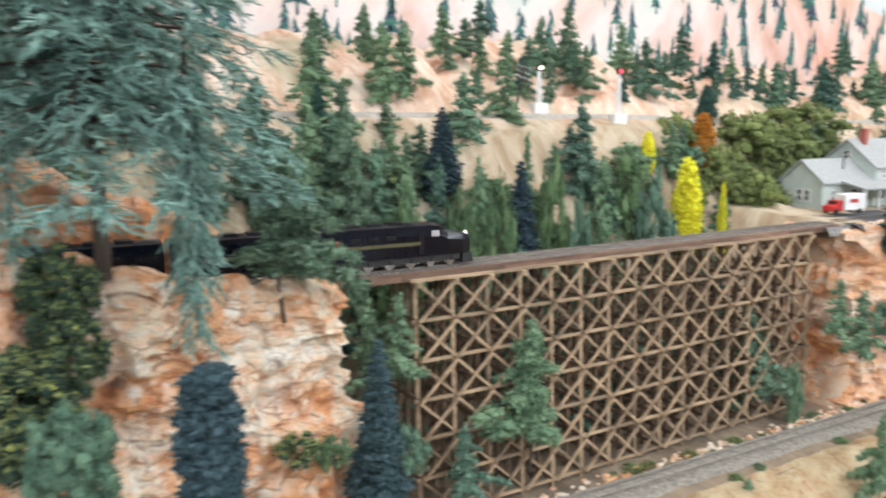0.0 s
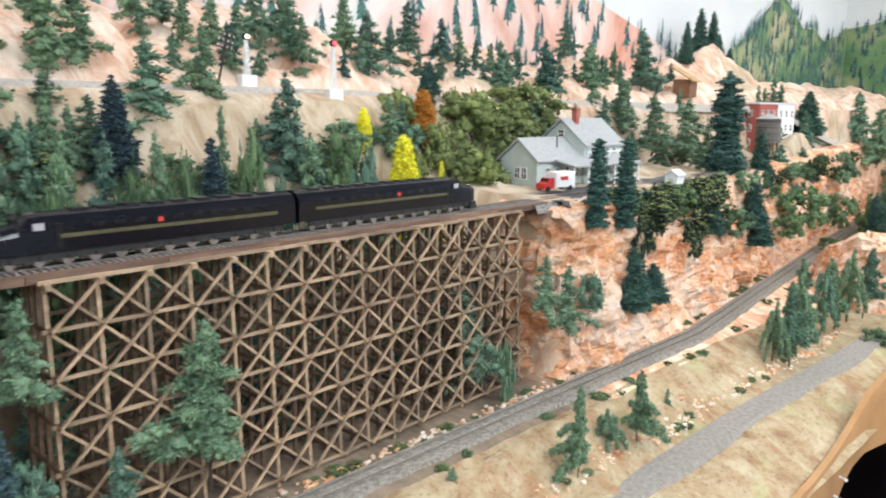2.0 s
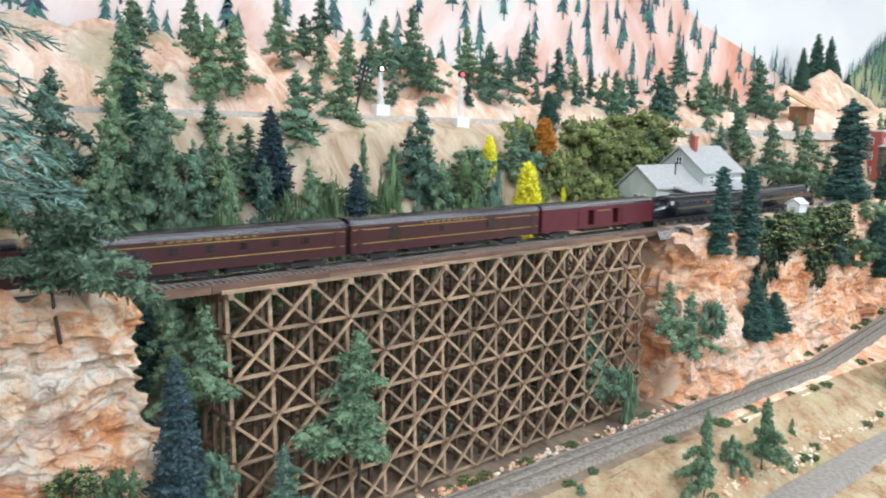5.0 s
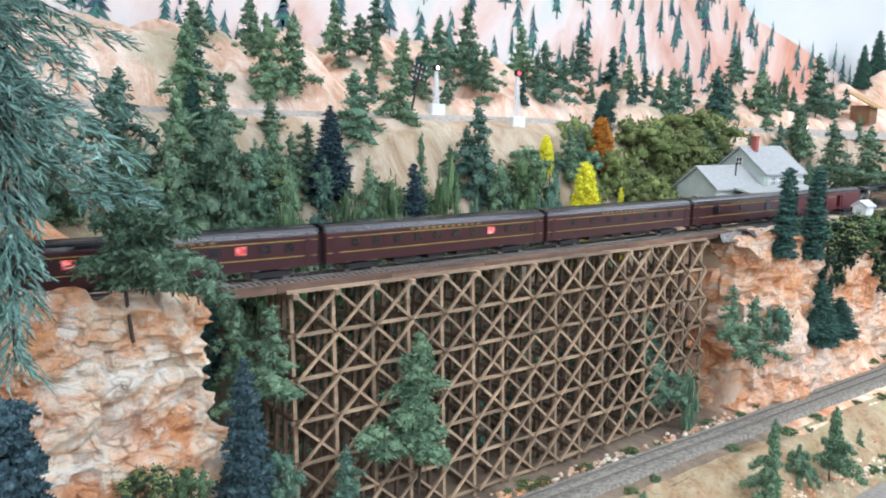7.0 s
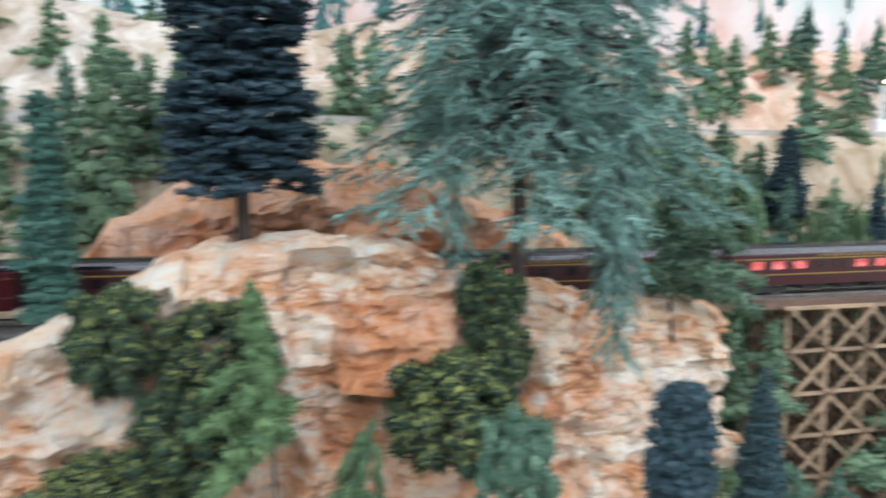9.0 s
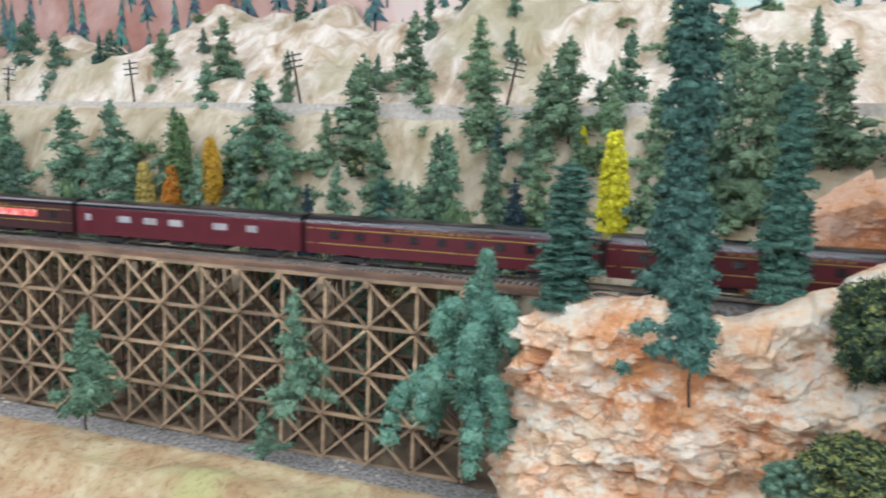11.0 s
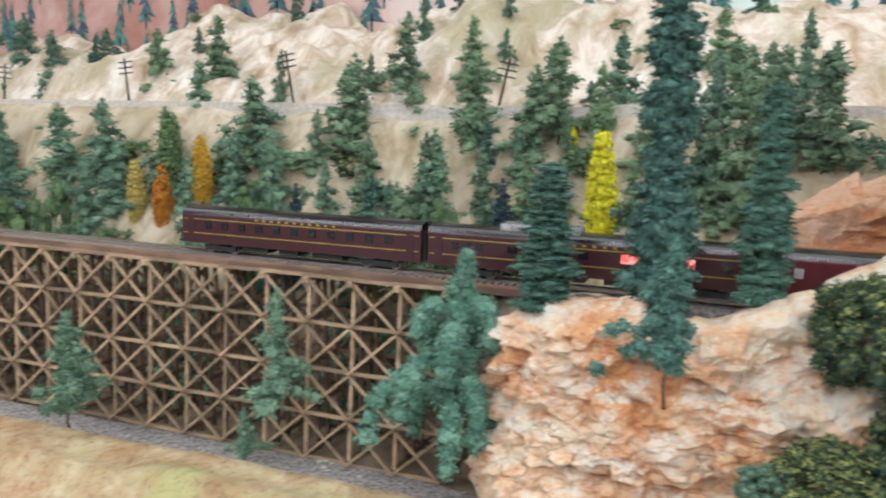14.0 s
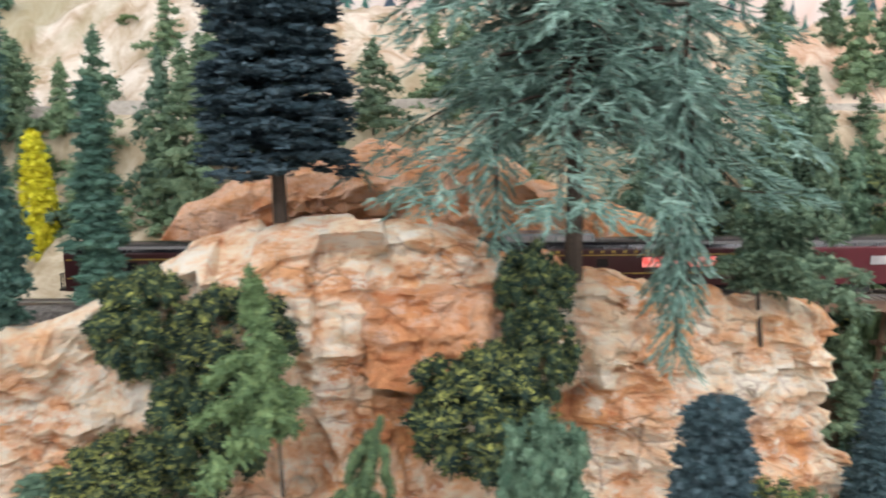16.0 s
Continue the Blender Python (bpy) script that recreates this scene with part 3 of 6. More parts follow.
def build_tracks():
    xs = [x for x in np.arange(-4.6, 4.7, 0.04)]
    strip("track_bed", [x for x in xs if x < -2.1], line_y, 0.03, lambda x: RAIL_Z - 0.0045, 0.012, BALLAST, "grey ballast bed", "track bed")
    strip("track_bed_middle", list(np.arange(-0.46, 0.26, 0.02)), line_y, 0.028, lambda x: RAIL_Z - 0.0045, 0.012, BALLAST, "grey ballast bed through the rock cut", "track bed")
    strip("track_bed_yard", list(np.arange(1.06, 4.6, 0.04)), line_y, 0.035, lambda x: RAIL_Z - 0.0045, 0.012, BALLAST, "dark grey ballast by the station", "track bed")
    strip("yard_paving", list(np.arange(1.12, 1.75, 0.03)), lambda x: 0.752 + 0.03 * (x - 1.1), 0.075, lambda x: 1.3530, 0.008, YARD, "dark asphalt yard before the station", "yard")
    rails("main_track", list(np.arange(-4.6, 4.7, 0.03)), line_y, RAIL_Z, 0.0165, 0.0010, 0.0022, STEEL, "steel rails of the main line")
    strip("lower_track_bed_west", list(np.arange(-2.6, -0.46, 0.03)), low_line, 0.028, lambda x: base_z(x, low_line(x)) + 0.005, 0.012, BALLAST, "grey gravel bed at the trestle foot", "track bed")
    strip("lower_track_bed", list(np.arange(0.33, 3.4, 0.03)), low_line, 0.027, lambda x: base_z(x, low_line(x)) + 0.006, 0.012, LOW_BALLAST, "grey ballast bed of the lower line", "track bed")
    lower = rails("lower_track", list(np.arange(0.33, 3.4, 0.03)), low_line, 1.0985, 0.0165, 0.001, 0.002, LOW_RAIL, "dull rails of the lower line")
    strip("upper_track_bed", list(np.arange(-4.6, 4.6, 0.04)), upper_line, 0.028, lambda x: upper_z(x) + 0.004, 0.022, PALE_BED, "grey ballast bed of the upper line", "track bed")
    strip("lower_road", list(np.arange(0.3, 1.95, 0.03)), lambda x: 0.447 - 0.02 * ss(1.2, 1.8, x), 0.025, lambda x: 1.036, 0.010, ROAD, "grey dirt road along the layout edge", "road")
    strip("left_road", list(np.arange(-3.0, -0.55, 0.03)), lambda x: 0.440, 0.040, lambda x: 1.158, 0.010, ROAD, "grey asphalt road at the foot of the bank", "road")


build_tracks()


# ---- trestles ----
def trestle(name, x0, dx, count, drop, ground, label):
    """Timber bents on both faces with girts and crossed braces, a cap and a deck on each."""
    top = thing(name, Matrix(), label, "bridge")
    levels = [1.346 - drop * i for i in range(8)]
    xs = [x0 + dx * i for i in range(count)]
    face = lambda x, z: line_y(x) - 0.022 - 0.05 * (1.346 - z)
    rear = lambda x, z: line_y(x) + 0.022 + 0.10 * (1.346 - z)
    post_t, brace_t, inner = 0.0038, 0.0027, Geo()
    jit = random.Random(count)
    for i, x in enumerate(xs):
        zb = ground(x) - 0.01
        cap = Geo()
        cap.box((x, line_y(x), 1.3425), (0.0060, 0.070, 0.0055), bevel=0.0006)
        part("cap", cap, TIMBER, top)
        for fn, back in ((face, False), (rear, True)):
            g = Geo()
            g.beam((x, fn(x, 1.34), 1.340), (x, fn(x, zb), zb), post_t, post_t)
            # rear posts take the darker copy, shade put into the colour
            part("post", g, TIMBER_DARK_SHADED if back else TIMBER, top)
        for f in (0.35, 0.65):
            a = face(x, 1.34) + (rear(x, 1.34) - face(x, 1.34)) * f
            b = face(x, zb) + (rear(x, zb) - face(x, zb)) * f
            inner.beam((x, a, 1.340), (x, b, zb), post_t, post_t)
        for z in levels[1:]:
            if z > zb + 0.012:
                inner.beam((x, face(x, z) - 0.006, z), (x, rear(x, z) + 0.006, z), 0.004, 0.0045)
        if i + 1 == count:
            break
        xn = xs[i + 1]
        gz = max(ground(x), ground(xn))
        for z in levels:
            if z > gz + 0.004:
                for fn, back in ((face, False), (rear, True)):
                    off = -0.0045 if not back else 0.0045
                    a, b = (x - 0.006, fn(x, z) + off, z + jit.uniform(-0.0008, 0.0008)), (xn + 0.006, fn(xn, z) + off, z + jit.uniform(-0.0008, 0.0008))
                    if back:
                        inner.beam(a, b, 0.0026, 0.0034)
                    else:
                        g = Geo()
                        g.beam(a, b, 0.0028, 0.0034)
                        part("girt", g, TIMBER, top)
        for k in range(len(levels) - 1):
            za, zc = levels[k] - 0.002, levels[k + 1]
            if zc < gz - 0.025:
                break
            for fn, back in ((face, False), (rear, True)):
                off = -0.0075 if not back else 0.0075
                for (p, zp), (q, zq), o in (((x, za), (xn, zc), off), ((xn, za), (x, zc), off - 0.003)):
                    a, b = (p, fn(p, zp) + o, zp), (q, fn(q, zq) + o, zq)
                    if back:
                        inner.beam(a, b, 0.0026, brace_t)
                    else:
                        g = Geo()
                        g.beam(a, b, 0.0026, brace_t)
                        part("brace", g, TIMBER, top)
    tagged(part("inner_framing", inner, TIMBER_DARK_SHADED, top, "inner framing, tinted darker as shade"), kind="stuff")
    return top


def deck(name, x0, x1, label):
    top = thing(name, Matrix(), label, "bridge deck")
    n = max(2, int((x1 - x0) / 0.1))
    xs = np.linspace(x0, x1, n)
    for side in (-1, 1):
        for a, b in zip(xs[:-1], xs[1:]):
            g = Geo()
            g.beam((a + 0.0003, line_y(a) + side * 0.0225, 1.3490), (b - 0.0003, line_y(b) + side * 0.0225, 1.3490), 0.005, 0.0075)
            part("stringer", g, DECK, top)
    ties = Geo()
    for x in np.arange(x0, x1, 0.0068):
        ties.box((x, line_y(x), 1.3525), (0.0034, 0.043, 0.0040))
    tagged(part("tie", ties, TIE, top), kind="stuff")
    for a, b in zip(xs[:-1], xs[1:]):
        g = Geo()
        g.beam((a, line_y(a) - 0.0238, 1.3530), (b, line_y(b) - 0.0238, 1.3530), 0.0026, 0.0020)
        part("guard_timber", g, DECK, top)
    return top


trestle("timber_trestle", 0.360, 0.0441, 16, 0.0418, lambda x: base_z(x, 0.69), "brown timber trestle with crossed braces over a deep gorge")
trestle("timber_trestle", -0.538 - 0.0500 * 30, 0.0500, 31, 0.0465, lambda x: 1.155, "brown timber trestle with crossed braces over a gravel bed")
deck("bridge_deck", 0.22, 1.10, "weathered brown timber deck carrying the track")
deck("bridge_deck", -2.12, -0.45, "weathered brown timber deck carrying the track")


# ---- layout edge, room and backdrop ----
def build_fascia():
    plan = [(-4.7, 0.315), (-1.0, 0.315), (0.2, 0.312), (1.0, 0.312), (1.2, 0.316), (1.30, 0.322), (1.34, 0.324), (1.38, 0.325), (1.42, 0.325), (1.47, 0.322), (1.52, 0.305), (1.56, 0.27), (1.585, 0.22), (1.60, 0.14), (1.605, 0.0), (1.61, -0.6), (1.61, -2.2)]
    low = [0.02, 0.02, 0.02, 0.02, 0.02, 0.02, 0.90, 0.925, 0.94, 0.948, 0.955, 0.962, 0.968, 0.97, 0.965, 0.90, 0.02]
    top = [1.10, 1.10, 1.0, 0.992, 0.994, 0.996, 1.0, 1.010, 1.022, 1.05, 1.082, 1.085, 1.082, 1.08, 1.08, 1.08, 1.08]
    g = Geo()
    for (x, y), lo, hi in zip(plan, low, top):
        g.v.extend([(x, y, lo), (x, y, hi), (x + 0.004, y + 0.010, hi), (x + 0.004, y + 0.010, lo)])
    for i in range(len(plan) - 1):
        g.f += [(i * 4 + j, (i + 1) * 4 + j, (i + 1) * 4 + (j + 1) % 4, i * 4 + (j + 1) % 4) for j in range(4)]
    tagged(part("fascia", g, FASCIA), "brown painted board edging the layout with an arched opening", "fascia", kind="structure")
    shelf = Geo()
    shelf.prism([(1.58, 0.30), (1.62, 0.0), (1.63, -2.2), (3.2, -2.2), (3.2, 0.36), (1.95, 0.36), (1.62, 0.33)], 1.010, 1.034, "z")
    tagged(part("ground_shelf", shelf, BANK), "tan scenery shelf beyond the opening", "ground", kind="structure")
    # Near-black sheets added for the darkness under the layout, tinted like purple cloth.
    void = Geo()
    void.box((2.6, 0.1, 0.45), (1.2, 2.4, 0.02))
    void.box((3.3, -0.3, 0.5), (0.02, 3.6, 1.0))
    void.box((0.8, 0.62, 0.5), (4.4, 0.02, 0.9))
    tagged(part("wall_under", void, BLACK), "near-black sheets standing in for the dark below the layout", "wall", kind="structure")
    card = thing("paper_sign", pose(1.530, 0.281, 1.052, 90, 0, -62), "white paper card with a line of grey writing", "sign")
    g = Geo()
    g.box((0, 0, 0), (0.062, 0.052, 0.0006))
    part("card", g, PAPER, card)
    g = Geo()
    for i in range(5):
        g.box((-0.014 + 0.007 * i, 0.006, 0.0006), (0.0055, 0.006, 0.0004))
    part("writing", g, INK, card)


build_fascia()


def pushpin(m):
    top = thing("pushpin", m, "white plastic pushpin stuck in the fascia", "pushpin", "pins on the fascia")
    g = Geo()
    g.tube((0, 0, 0), (0, 0, 0.006), 0.0022, 0.0015, 8)
    g.tube((0, 0, 0.006), (0, 0, 0.013), 0.0015, 0.0028, 8)
    part("grip", g, WHITE, top)
    return top


pushpin(pose(1.335, 0.320, 0.955, 90, 0, -25))
pushpin(pose(1.318, 0.320, 0.930, 90, 0, -25))


def build_room():
    def slab(name, c, s, mat, label, cat):
        g = Geo()
        g.box(c, s)
        tagged(part(name, g, mat), label, cat, kind="structure")

    slab("floor", (0, -0.9, -0.05), (10.4, 5.2, 0.1), CARPET, "dark grey carpeted room floor", "floor")
    slab("ceiling", (0, -0.9, 2.66), (10.4, 5.2, 0.1), CEIL, "white tiled ceiling", "ceiling")
    slab("wall_north", (0, 1.50, 1.31), (10.2, 0.1, 2.6), SKY, "pale sky painted on the room wall", "wall")
    slab("wall_east", (4.90, -0.9, 1.31), (0.1, 4.7, 2.6), SKY, "pale sky painted on the end wall", "wall")
    slab("wall_west", (-5.0, -0.9, 1.31), (0.1, 4.7, 2.6), WALL, "plain off-white room wall", "wall")
    slab("wall_south", (0, -3.3, 1.31), (10.2, 0.1, 2.6), WALL, "plain off-white room wall", "wall")
    for lx, ly in LAMPS:
        top = thing("ceiling_light", pose(lx, ly, 2.61), "white fluorescent ceiling fixture, added out of view, switched on", "ceiling light", "ceiling lights")
        g = Geo()
        g.box((0, 0, -0.03), (1.26, 0.36, 0.06), bevel=0.004)
        part("housing", g, WHITE, top)
        g = Geo()
        g.box((0, 0, -0.064), (1.22, 0.32, 0.006))
        part("diffuser", g, TUBE, top)


build_room()


def painted(name, outline, depth, mat, label, axis="y"):
    g = Geo()
    g.prism(outline, depth, depth + 0.004, axis)
    ob = part(name, g, mat)
    recalc(ob.data)
    return tagged(ob, label, "backdrop", kind="structure")


def painted_trees(name, spots, depth, size, seed, axis="y", ragged=True):
    """Small flat conifers painted on the backdrop in short brush dabs."""
    rng = random.Random(seed)
    g = Geo()
    put = (lambda a, b, k: (a, depth + k, b)) if axis == "y" else (lambda a, b, k: (depth + k, a, b))
    for a, b in spots:
        h = size * rng.uniform(0.7, 1.3)
        w = h * rng.uniform(0.15, 0.24)
        for k in range(7 if ragged else 4):
            f = k / (7 if ragged else 4)
            z0, ww, j = b + h * (0.14 + 0.74 * f), w * (1 - 0.85 * f) * rng.uniform(0.75, 1.15), rng.uniform(-0.2, 0.2) * w
            z1, lift, o = z0 + h * (0.30 - 0.10 * f), rng.uniform(-0.05, 0.04) * h, -0.00025 * k
            g.add([put(a - ww + j, z0, o), put(a + j * 0.5, z0 + 0.05 * h, o), put(a + ww + j, z0 + lift, o), put(a + ww * 0.35 + j, z0 + 0.5 * (z1 - z0), o), put(a + j * 0.5, z1, o), put(a - ww * 0.35 + j, z0 + 0.5 * (z1 - z0), o)], [(0, 1, 5), (1, 3, 5), (1, 2, 3), (5, 3, 4)])
        g.add([put(a - 0.02 * h, b, 0), put(a + 0.02 * h, b, 0), put(a + 0.02 * h, b + 0.3 * h, 0), put(a - 0.02 * h, b + 0.3 * h, 0)], [(0, 1, 2, 3)])
    return tagged(part(name, g, PAINT_TREE), "small dark conifers painted on the backdrop", "backdrop", kind="stuff")


def build_backdrop():
    red = [(-4.6, 1.3), (-4.6, 2.1), (-3.2, 2.3), (-2.0, 2.35), (-0.6, 2.4), (0.8, 2.35), (1.6, 2.15), (2.0, 1.98), (2.29, 1.85), (2.55, 1.79), (2.80, 1.72), (3.05, 1.64), (3.3, 1.57), (3.3, 1.3)]
    painted("backdrop_red", red, 1.438, RED_MOUNTAIN, "pink and rust mountain slope painted on the wall")
    green = [(2.9, 1.05), (2.9, 1.56), (3.2, 1.66), (3.42, 1.76), (3.62, 1.86), (3.80, 1.98), (3.93, 2.02), (4.05, 1.97), (4.2, 1.90), (4.35, 1.91), (4.5, 1.86), (4.7, 1.90), (4.84, 1.96), (4.84, 1.05)]
    painted("backdrop_green", green, 1.443, GREEN_MOUNTAIN, "green wooded mountains painted on the wall")
    side = [(1.44, 1.05), (1.44, 1.95), (1.30, 1.97), (1.2, 2.0), (1.1, 1.95), (1.0, 1.93), (0.8, 1.88), (0.5, 1.8), (0.1, 1.7), (-0.4, 1.6), (-0.4, 1.05)]
    painted("backdrop_side", side, 4.842, GREEN_MOUNTAIN, "green wooded hill painted on the end wall", "x")
    rng = random.Random(5)

    def inside(poly, a, b):
        hit = False
        for (x1, y1), (x2, y2) in zip(poly, poly[1:] + poly[:1]):
            if (y1 > b) != (y2 > b) and a < (x2 - x1) * (b - y1) / (y2 - y1) + x1:
                hit = not hit
        return hit

    spots = []
    for row in range(14):
        z = 1.50 + 0.052 * row
        for i in range(62):
            a = -2.9 + 0.095 * i + rng.uniform(-0.05, 0.05)
            b = z + rng.uniform(-0.02, 0.02)
            if inside(red, a, b + 0.01) and rng.random() < 0.8:
                spots.append((a, b))
    painted_trees("backdrop_trees", spots, 1.436, 0.105, 1)
    spots = [(rng.uniform(2.9, 4.8), rng.uniform(1.5, 2.0)) for _ in range(900)]
    painted_trees("backdrop_trees", [p for p in spots if inside(green, *p)], 1.441, 0.07, 2, ragged=False)
    spots = [(rng.uniform(-0.4, 1.4), rng.uniform(1.5, 2.0)) for _ in range(600)]
    painted_trees("backdrop_trees", [p for p in spots if inside(side, *p)], 4.840, 0.07, 3, "x", False)


build_backdrop()


# ---- buildings and yard ----
def pane(parent, c, s, frame_mat=WHITE):
    g = Geo()
    g.box(c, s)
    w = part("window", g, GLASS_DARK, parent)
    f = Geo()
    x, y, z = c
    sx, sy, sz = s
    thin = 0.0012
    if sx < sy:
        for dz in (-sz / 2, 0, sz / 2):
            f.box((x, y, z + dz), (sx + 0.001, sy, thin))
        for dy in (-sy / 2, 0, sy / 2):
            f.box((x, y + dy, z), (sx + 0.0012, thin, sz))
    else:
        for dz in (-sz / 2, 0, sz / 2):
            f.box((x, y, z + dz), (sx, sy + 0.001, thin))
        for dx in (-sx / 2, 0, sx / 2):
            f.box((x + dx, y, z), (thin, sy + 0.0012, sz))
    part("window_frame", f, frame_mat, w)


def gable(g, x0, x1, y0, y1, z0, eave, ridge, over=0.006, along="x"):
    """Two thick roof slopes."""
    t = 0.003
    if along == "x":
        ym = (y0 + y1) / 2
        prof = [(y0 - over, eave - over * 0.8), (ym, ridge), (y1 + over, eave - over * 0.8), (y1 + over, eave - over * 0.8 + t), (ym, ridge + t * 1.3), (y0 - over, eave - over * 0.8 + t)]
        g.prism(prof, x0 - over, x1 + over, "x")
    else:
        xm = (x0 + x1) / 2
        prof = [(x0 - over, eave - over * 0.8), (xm, ridge), (x1 + over, eave - over * 0.8), (x1 + over, eave - over * 0.8 + t), (xm, ridge + t * 1.3), (x0 - over, eave - over * 0.8 + t)]
        g.prism(prof, y0 - over, y1 + over, "y")


def station_house():
    top = thing("station_house", pose(1.24, 0.832, 1.356), "pale green clapboard station house with grey shingle roofs and brick chimney", "house")
    low = Geo()
    low.prism([(0, 0), (0.083, 0), (0.083, 0.048), (0.0415, 0.082), (0, 0.048)], 0.0, 0.14, "x")
    part("wall", low, SIDING, top)
    hi = Geo()
    hi.prism([(-0.006, 0), (0.104, 0), (0.104, 0.072), (0.049, 0.117), (-0.006, 0.072)], 0.14, 0.272, "x")
    part("upper_wall", hi, SIDING, top)
    g = Geo()
    gable(g, 0, 0.138, 0, 0.083, 0, 0.049, 0.083)
    part("roof", g, SHINGLE, top)
    g = Geo()
    gable(g, 0.14, 0.272, -0.006, 0.104, 0, 0.073, 0.118)
    part("upper_roof", g, SHINGLE, top)
    g = Geo()
    g.box((0.172, 0.040, 0.122), (0.011, 0.011, 0.034), bevel=0.0008)
    g.box((0.172, 0.040, 0.138), (0.013, 0.013, 0.004))
    part("chimney", g, BRICK, top)
    g = Geo()
    g.tube((0.085, 0.02, 0.060), (0.085, 0.02, 0.092), 0.0013, 0.0013)
    part("stove_pipe", g, UNDER, top)
    for y in (0.028, 0.043):
        pane(top, (-0.0005, y, 0.024), (0.002, 0.011, 0.020))
    pane(top, (0.1395, 0.049, 0.092), (0.002, 0.012, 0.016))
    for x in (0.03, 0.06, 0.09, 0.12):
        pane(top, (x, -0.0005, 0.024), (0.011, 0.002, 0.020))
    for x in (0.165, 0.19, 0.215, 0.24):
        pane(top, (x, -0.0065, 0.058), (0.011, 0.002, 0.014))
        pane(top, (x, -0.0065, 0.022), (0.011, 0.002, 0.020))
    g = Geo()
    g.prism([(-0.050, 0.036), (-0.002, 0.047), (-0.002, 0.050), (-0.050, 0.039)], 0.045, 0.276, "x")
    porch = part("porch_roof", g, SHINGLE, top)
    for x in (0.05, 0.095, 0.14, 0.185, 0.23, 0.272):
        p = Geo()
        p.beam((x, -0.045, 0), (x, -0.045, 0.037), 0.0025, 0.0025)
        part("porch_post", p, WHITE, porch)
    g = Geo()
    for i in range(16):
        g.box((0.145 + 0.008 * i, -0.010, 0.053), (0.0014, 0.0014, 0.012))
    g.box((0.206, -0.010, 0.059), (0.126, 0.0018, 0.0018))
    part("balcony_rail", g, WHITE, top)
    g = Geo()
    for z in np.arange(0.006, 0.046, 0.005):
        g.box((-0.0004, 0.0415, z), (0.0009, 0.083, 0.0007))
    part("clapboard_lap", g, SIDING, top)


station_house()


def delivery_truck():
    top = thing("delivery_truck", pose(1.232, 0.782, 1.357, 0, 0, 172), "red cab delivery truck with a white box body", "truck")
    g = Geo()
    g.prism([(0.018, 0.004), (0.042, 0.004), (0.042, 0.013), (0.033, 0.0145), (0.029, 0.022), (0.018, 0.022)], -0.010, 0.010, "y")
    cab = part("cab", g, REDPAINT, top)
    recalc(cab.data)
    g = Geo()
    g.box((0.0305, 0, 0.0182), (0.003, 0.017, 0.005))
    part("windscreen", g, GLASS_DARK, cab)
    g = Geo()
    g.box((-0.008, 0, 0.019), (0.048, 0.024, 0.026), bevel=0.001)
    part("box_body", g, WHITE, top)
    g = Geo()
    g.box((-0.004, 0.0123, 0.021), (0.018, 0.0008, 0.006))
    g.box((-0.004, -0.0123, 0.021), (0.018, 0.0008, 0.006))
    part("side_panel", g, KEYSTONE, top)
    for x in (-0.02, 0.033):
        for y in (-0.010, 0.010):
            w = Geo()
            w.tube((x, y - 0.002, 0.0045), (x, y + 0.002, 0.0045), 0.0046, 0.0046, 12)
            part("wheel", w, UNDER, top)


delivery_truck()


def relay_hut():
    top = thing("relay_hut", pose(1.492, 0.698, 1.350), "small white trackside hut with a peaked roof", "hut")
    g = Geo()
    g.prism([(-0.012, 0), (0.012, 0), (0.012, 0.024), (0, 0.031), (-0.012, 0.024)], -0.014, 0.014, "x")
    part("wall", g, WHITE, top)
    g = Geo()
    gable(g, -0.014, 0.014, -0.012, 0.012, 0, 0.025, 0.032, 0.003)
    part("roof", g, SILVER, top)
    g = Geo()
    g.box((-0.0142, 0, 0.010), (0.001, 0.010, 0.019))
    part("door", g, SIDING, top)


relay_hut()


def signal_mast(x, y, h, lit):
    z = base_z(x, y)
    top = thing("signal_mast", pose(x, y, z), "white lattice signal mast" + (" with a red light" if lit else ""), "signal", "signals")
    g = Geo()
    g.box((0, 0, 0.006), (0.028, 0.018, 0.018), bevel=0.001)
    part("base", g, WHITE, top)
    g = Geo()
    for sx in (-1, 1):
        for sy in (-1, 1):
            g.beam((sx * 0.0045, sy * 0.003, 0.01), (sx * 0.0018, sy * 0.0013, h), 0.0016, 0.0016)
    for k in range(8):
        a = 1 - k / 8 * 0.64
        b = 1 - (k + 1) / 8 * 0.64
        z0, z1 = 0.01 + (h - 0.01) * k / 8, 0.01 + (h - 0.01) * (k + 1) / 8
        g.beam((-0.0045 * a, -0.003 * a, z0), (0.0045 * b, -0.003 * b, z1), 0.0011, 0.0011)
        g.beam((0.0045 * a, -0.003 * a, z0), (-0.0045 * b, -0.003 * b, z1), 0.0011, 0.0011)
    part("lattice", g, WHITE, top)
    g = Geo()
    g.tube((0, -0.004, h + 0.002), (0, 0.002, h + 0.002), 0.0055, 0.0055, 14)
    head = part("signal_head", g, UNDER, top)
    g = Geo()
    g.tube((0, -0.0052, h + 0.002), (0, -0.0040, h + 0.002), 0.0032, 0.0032, 10)
    part("lens", g, RED_GLOW if lit else LAMP_GLOW, head)


signal_mast(0.938, 1.022, 0.085, True)
signal_mast(0.827, 1.100, 0.072, False)
signal_mast(1.86, 1.02, 0.065, False)


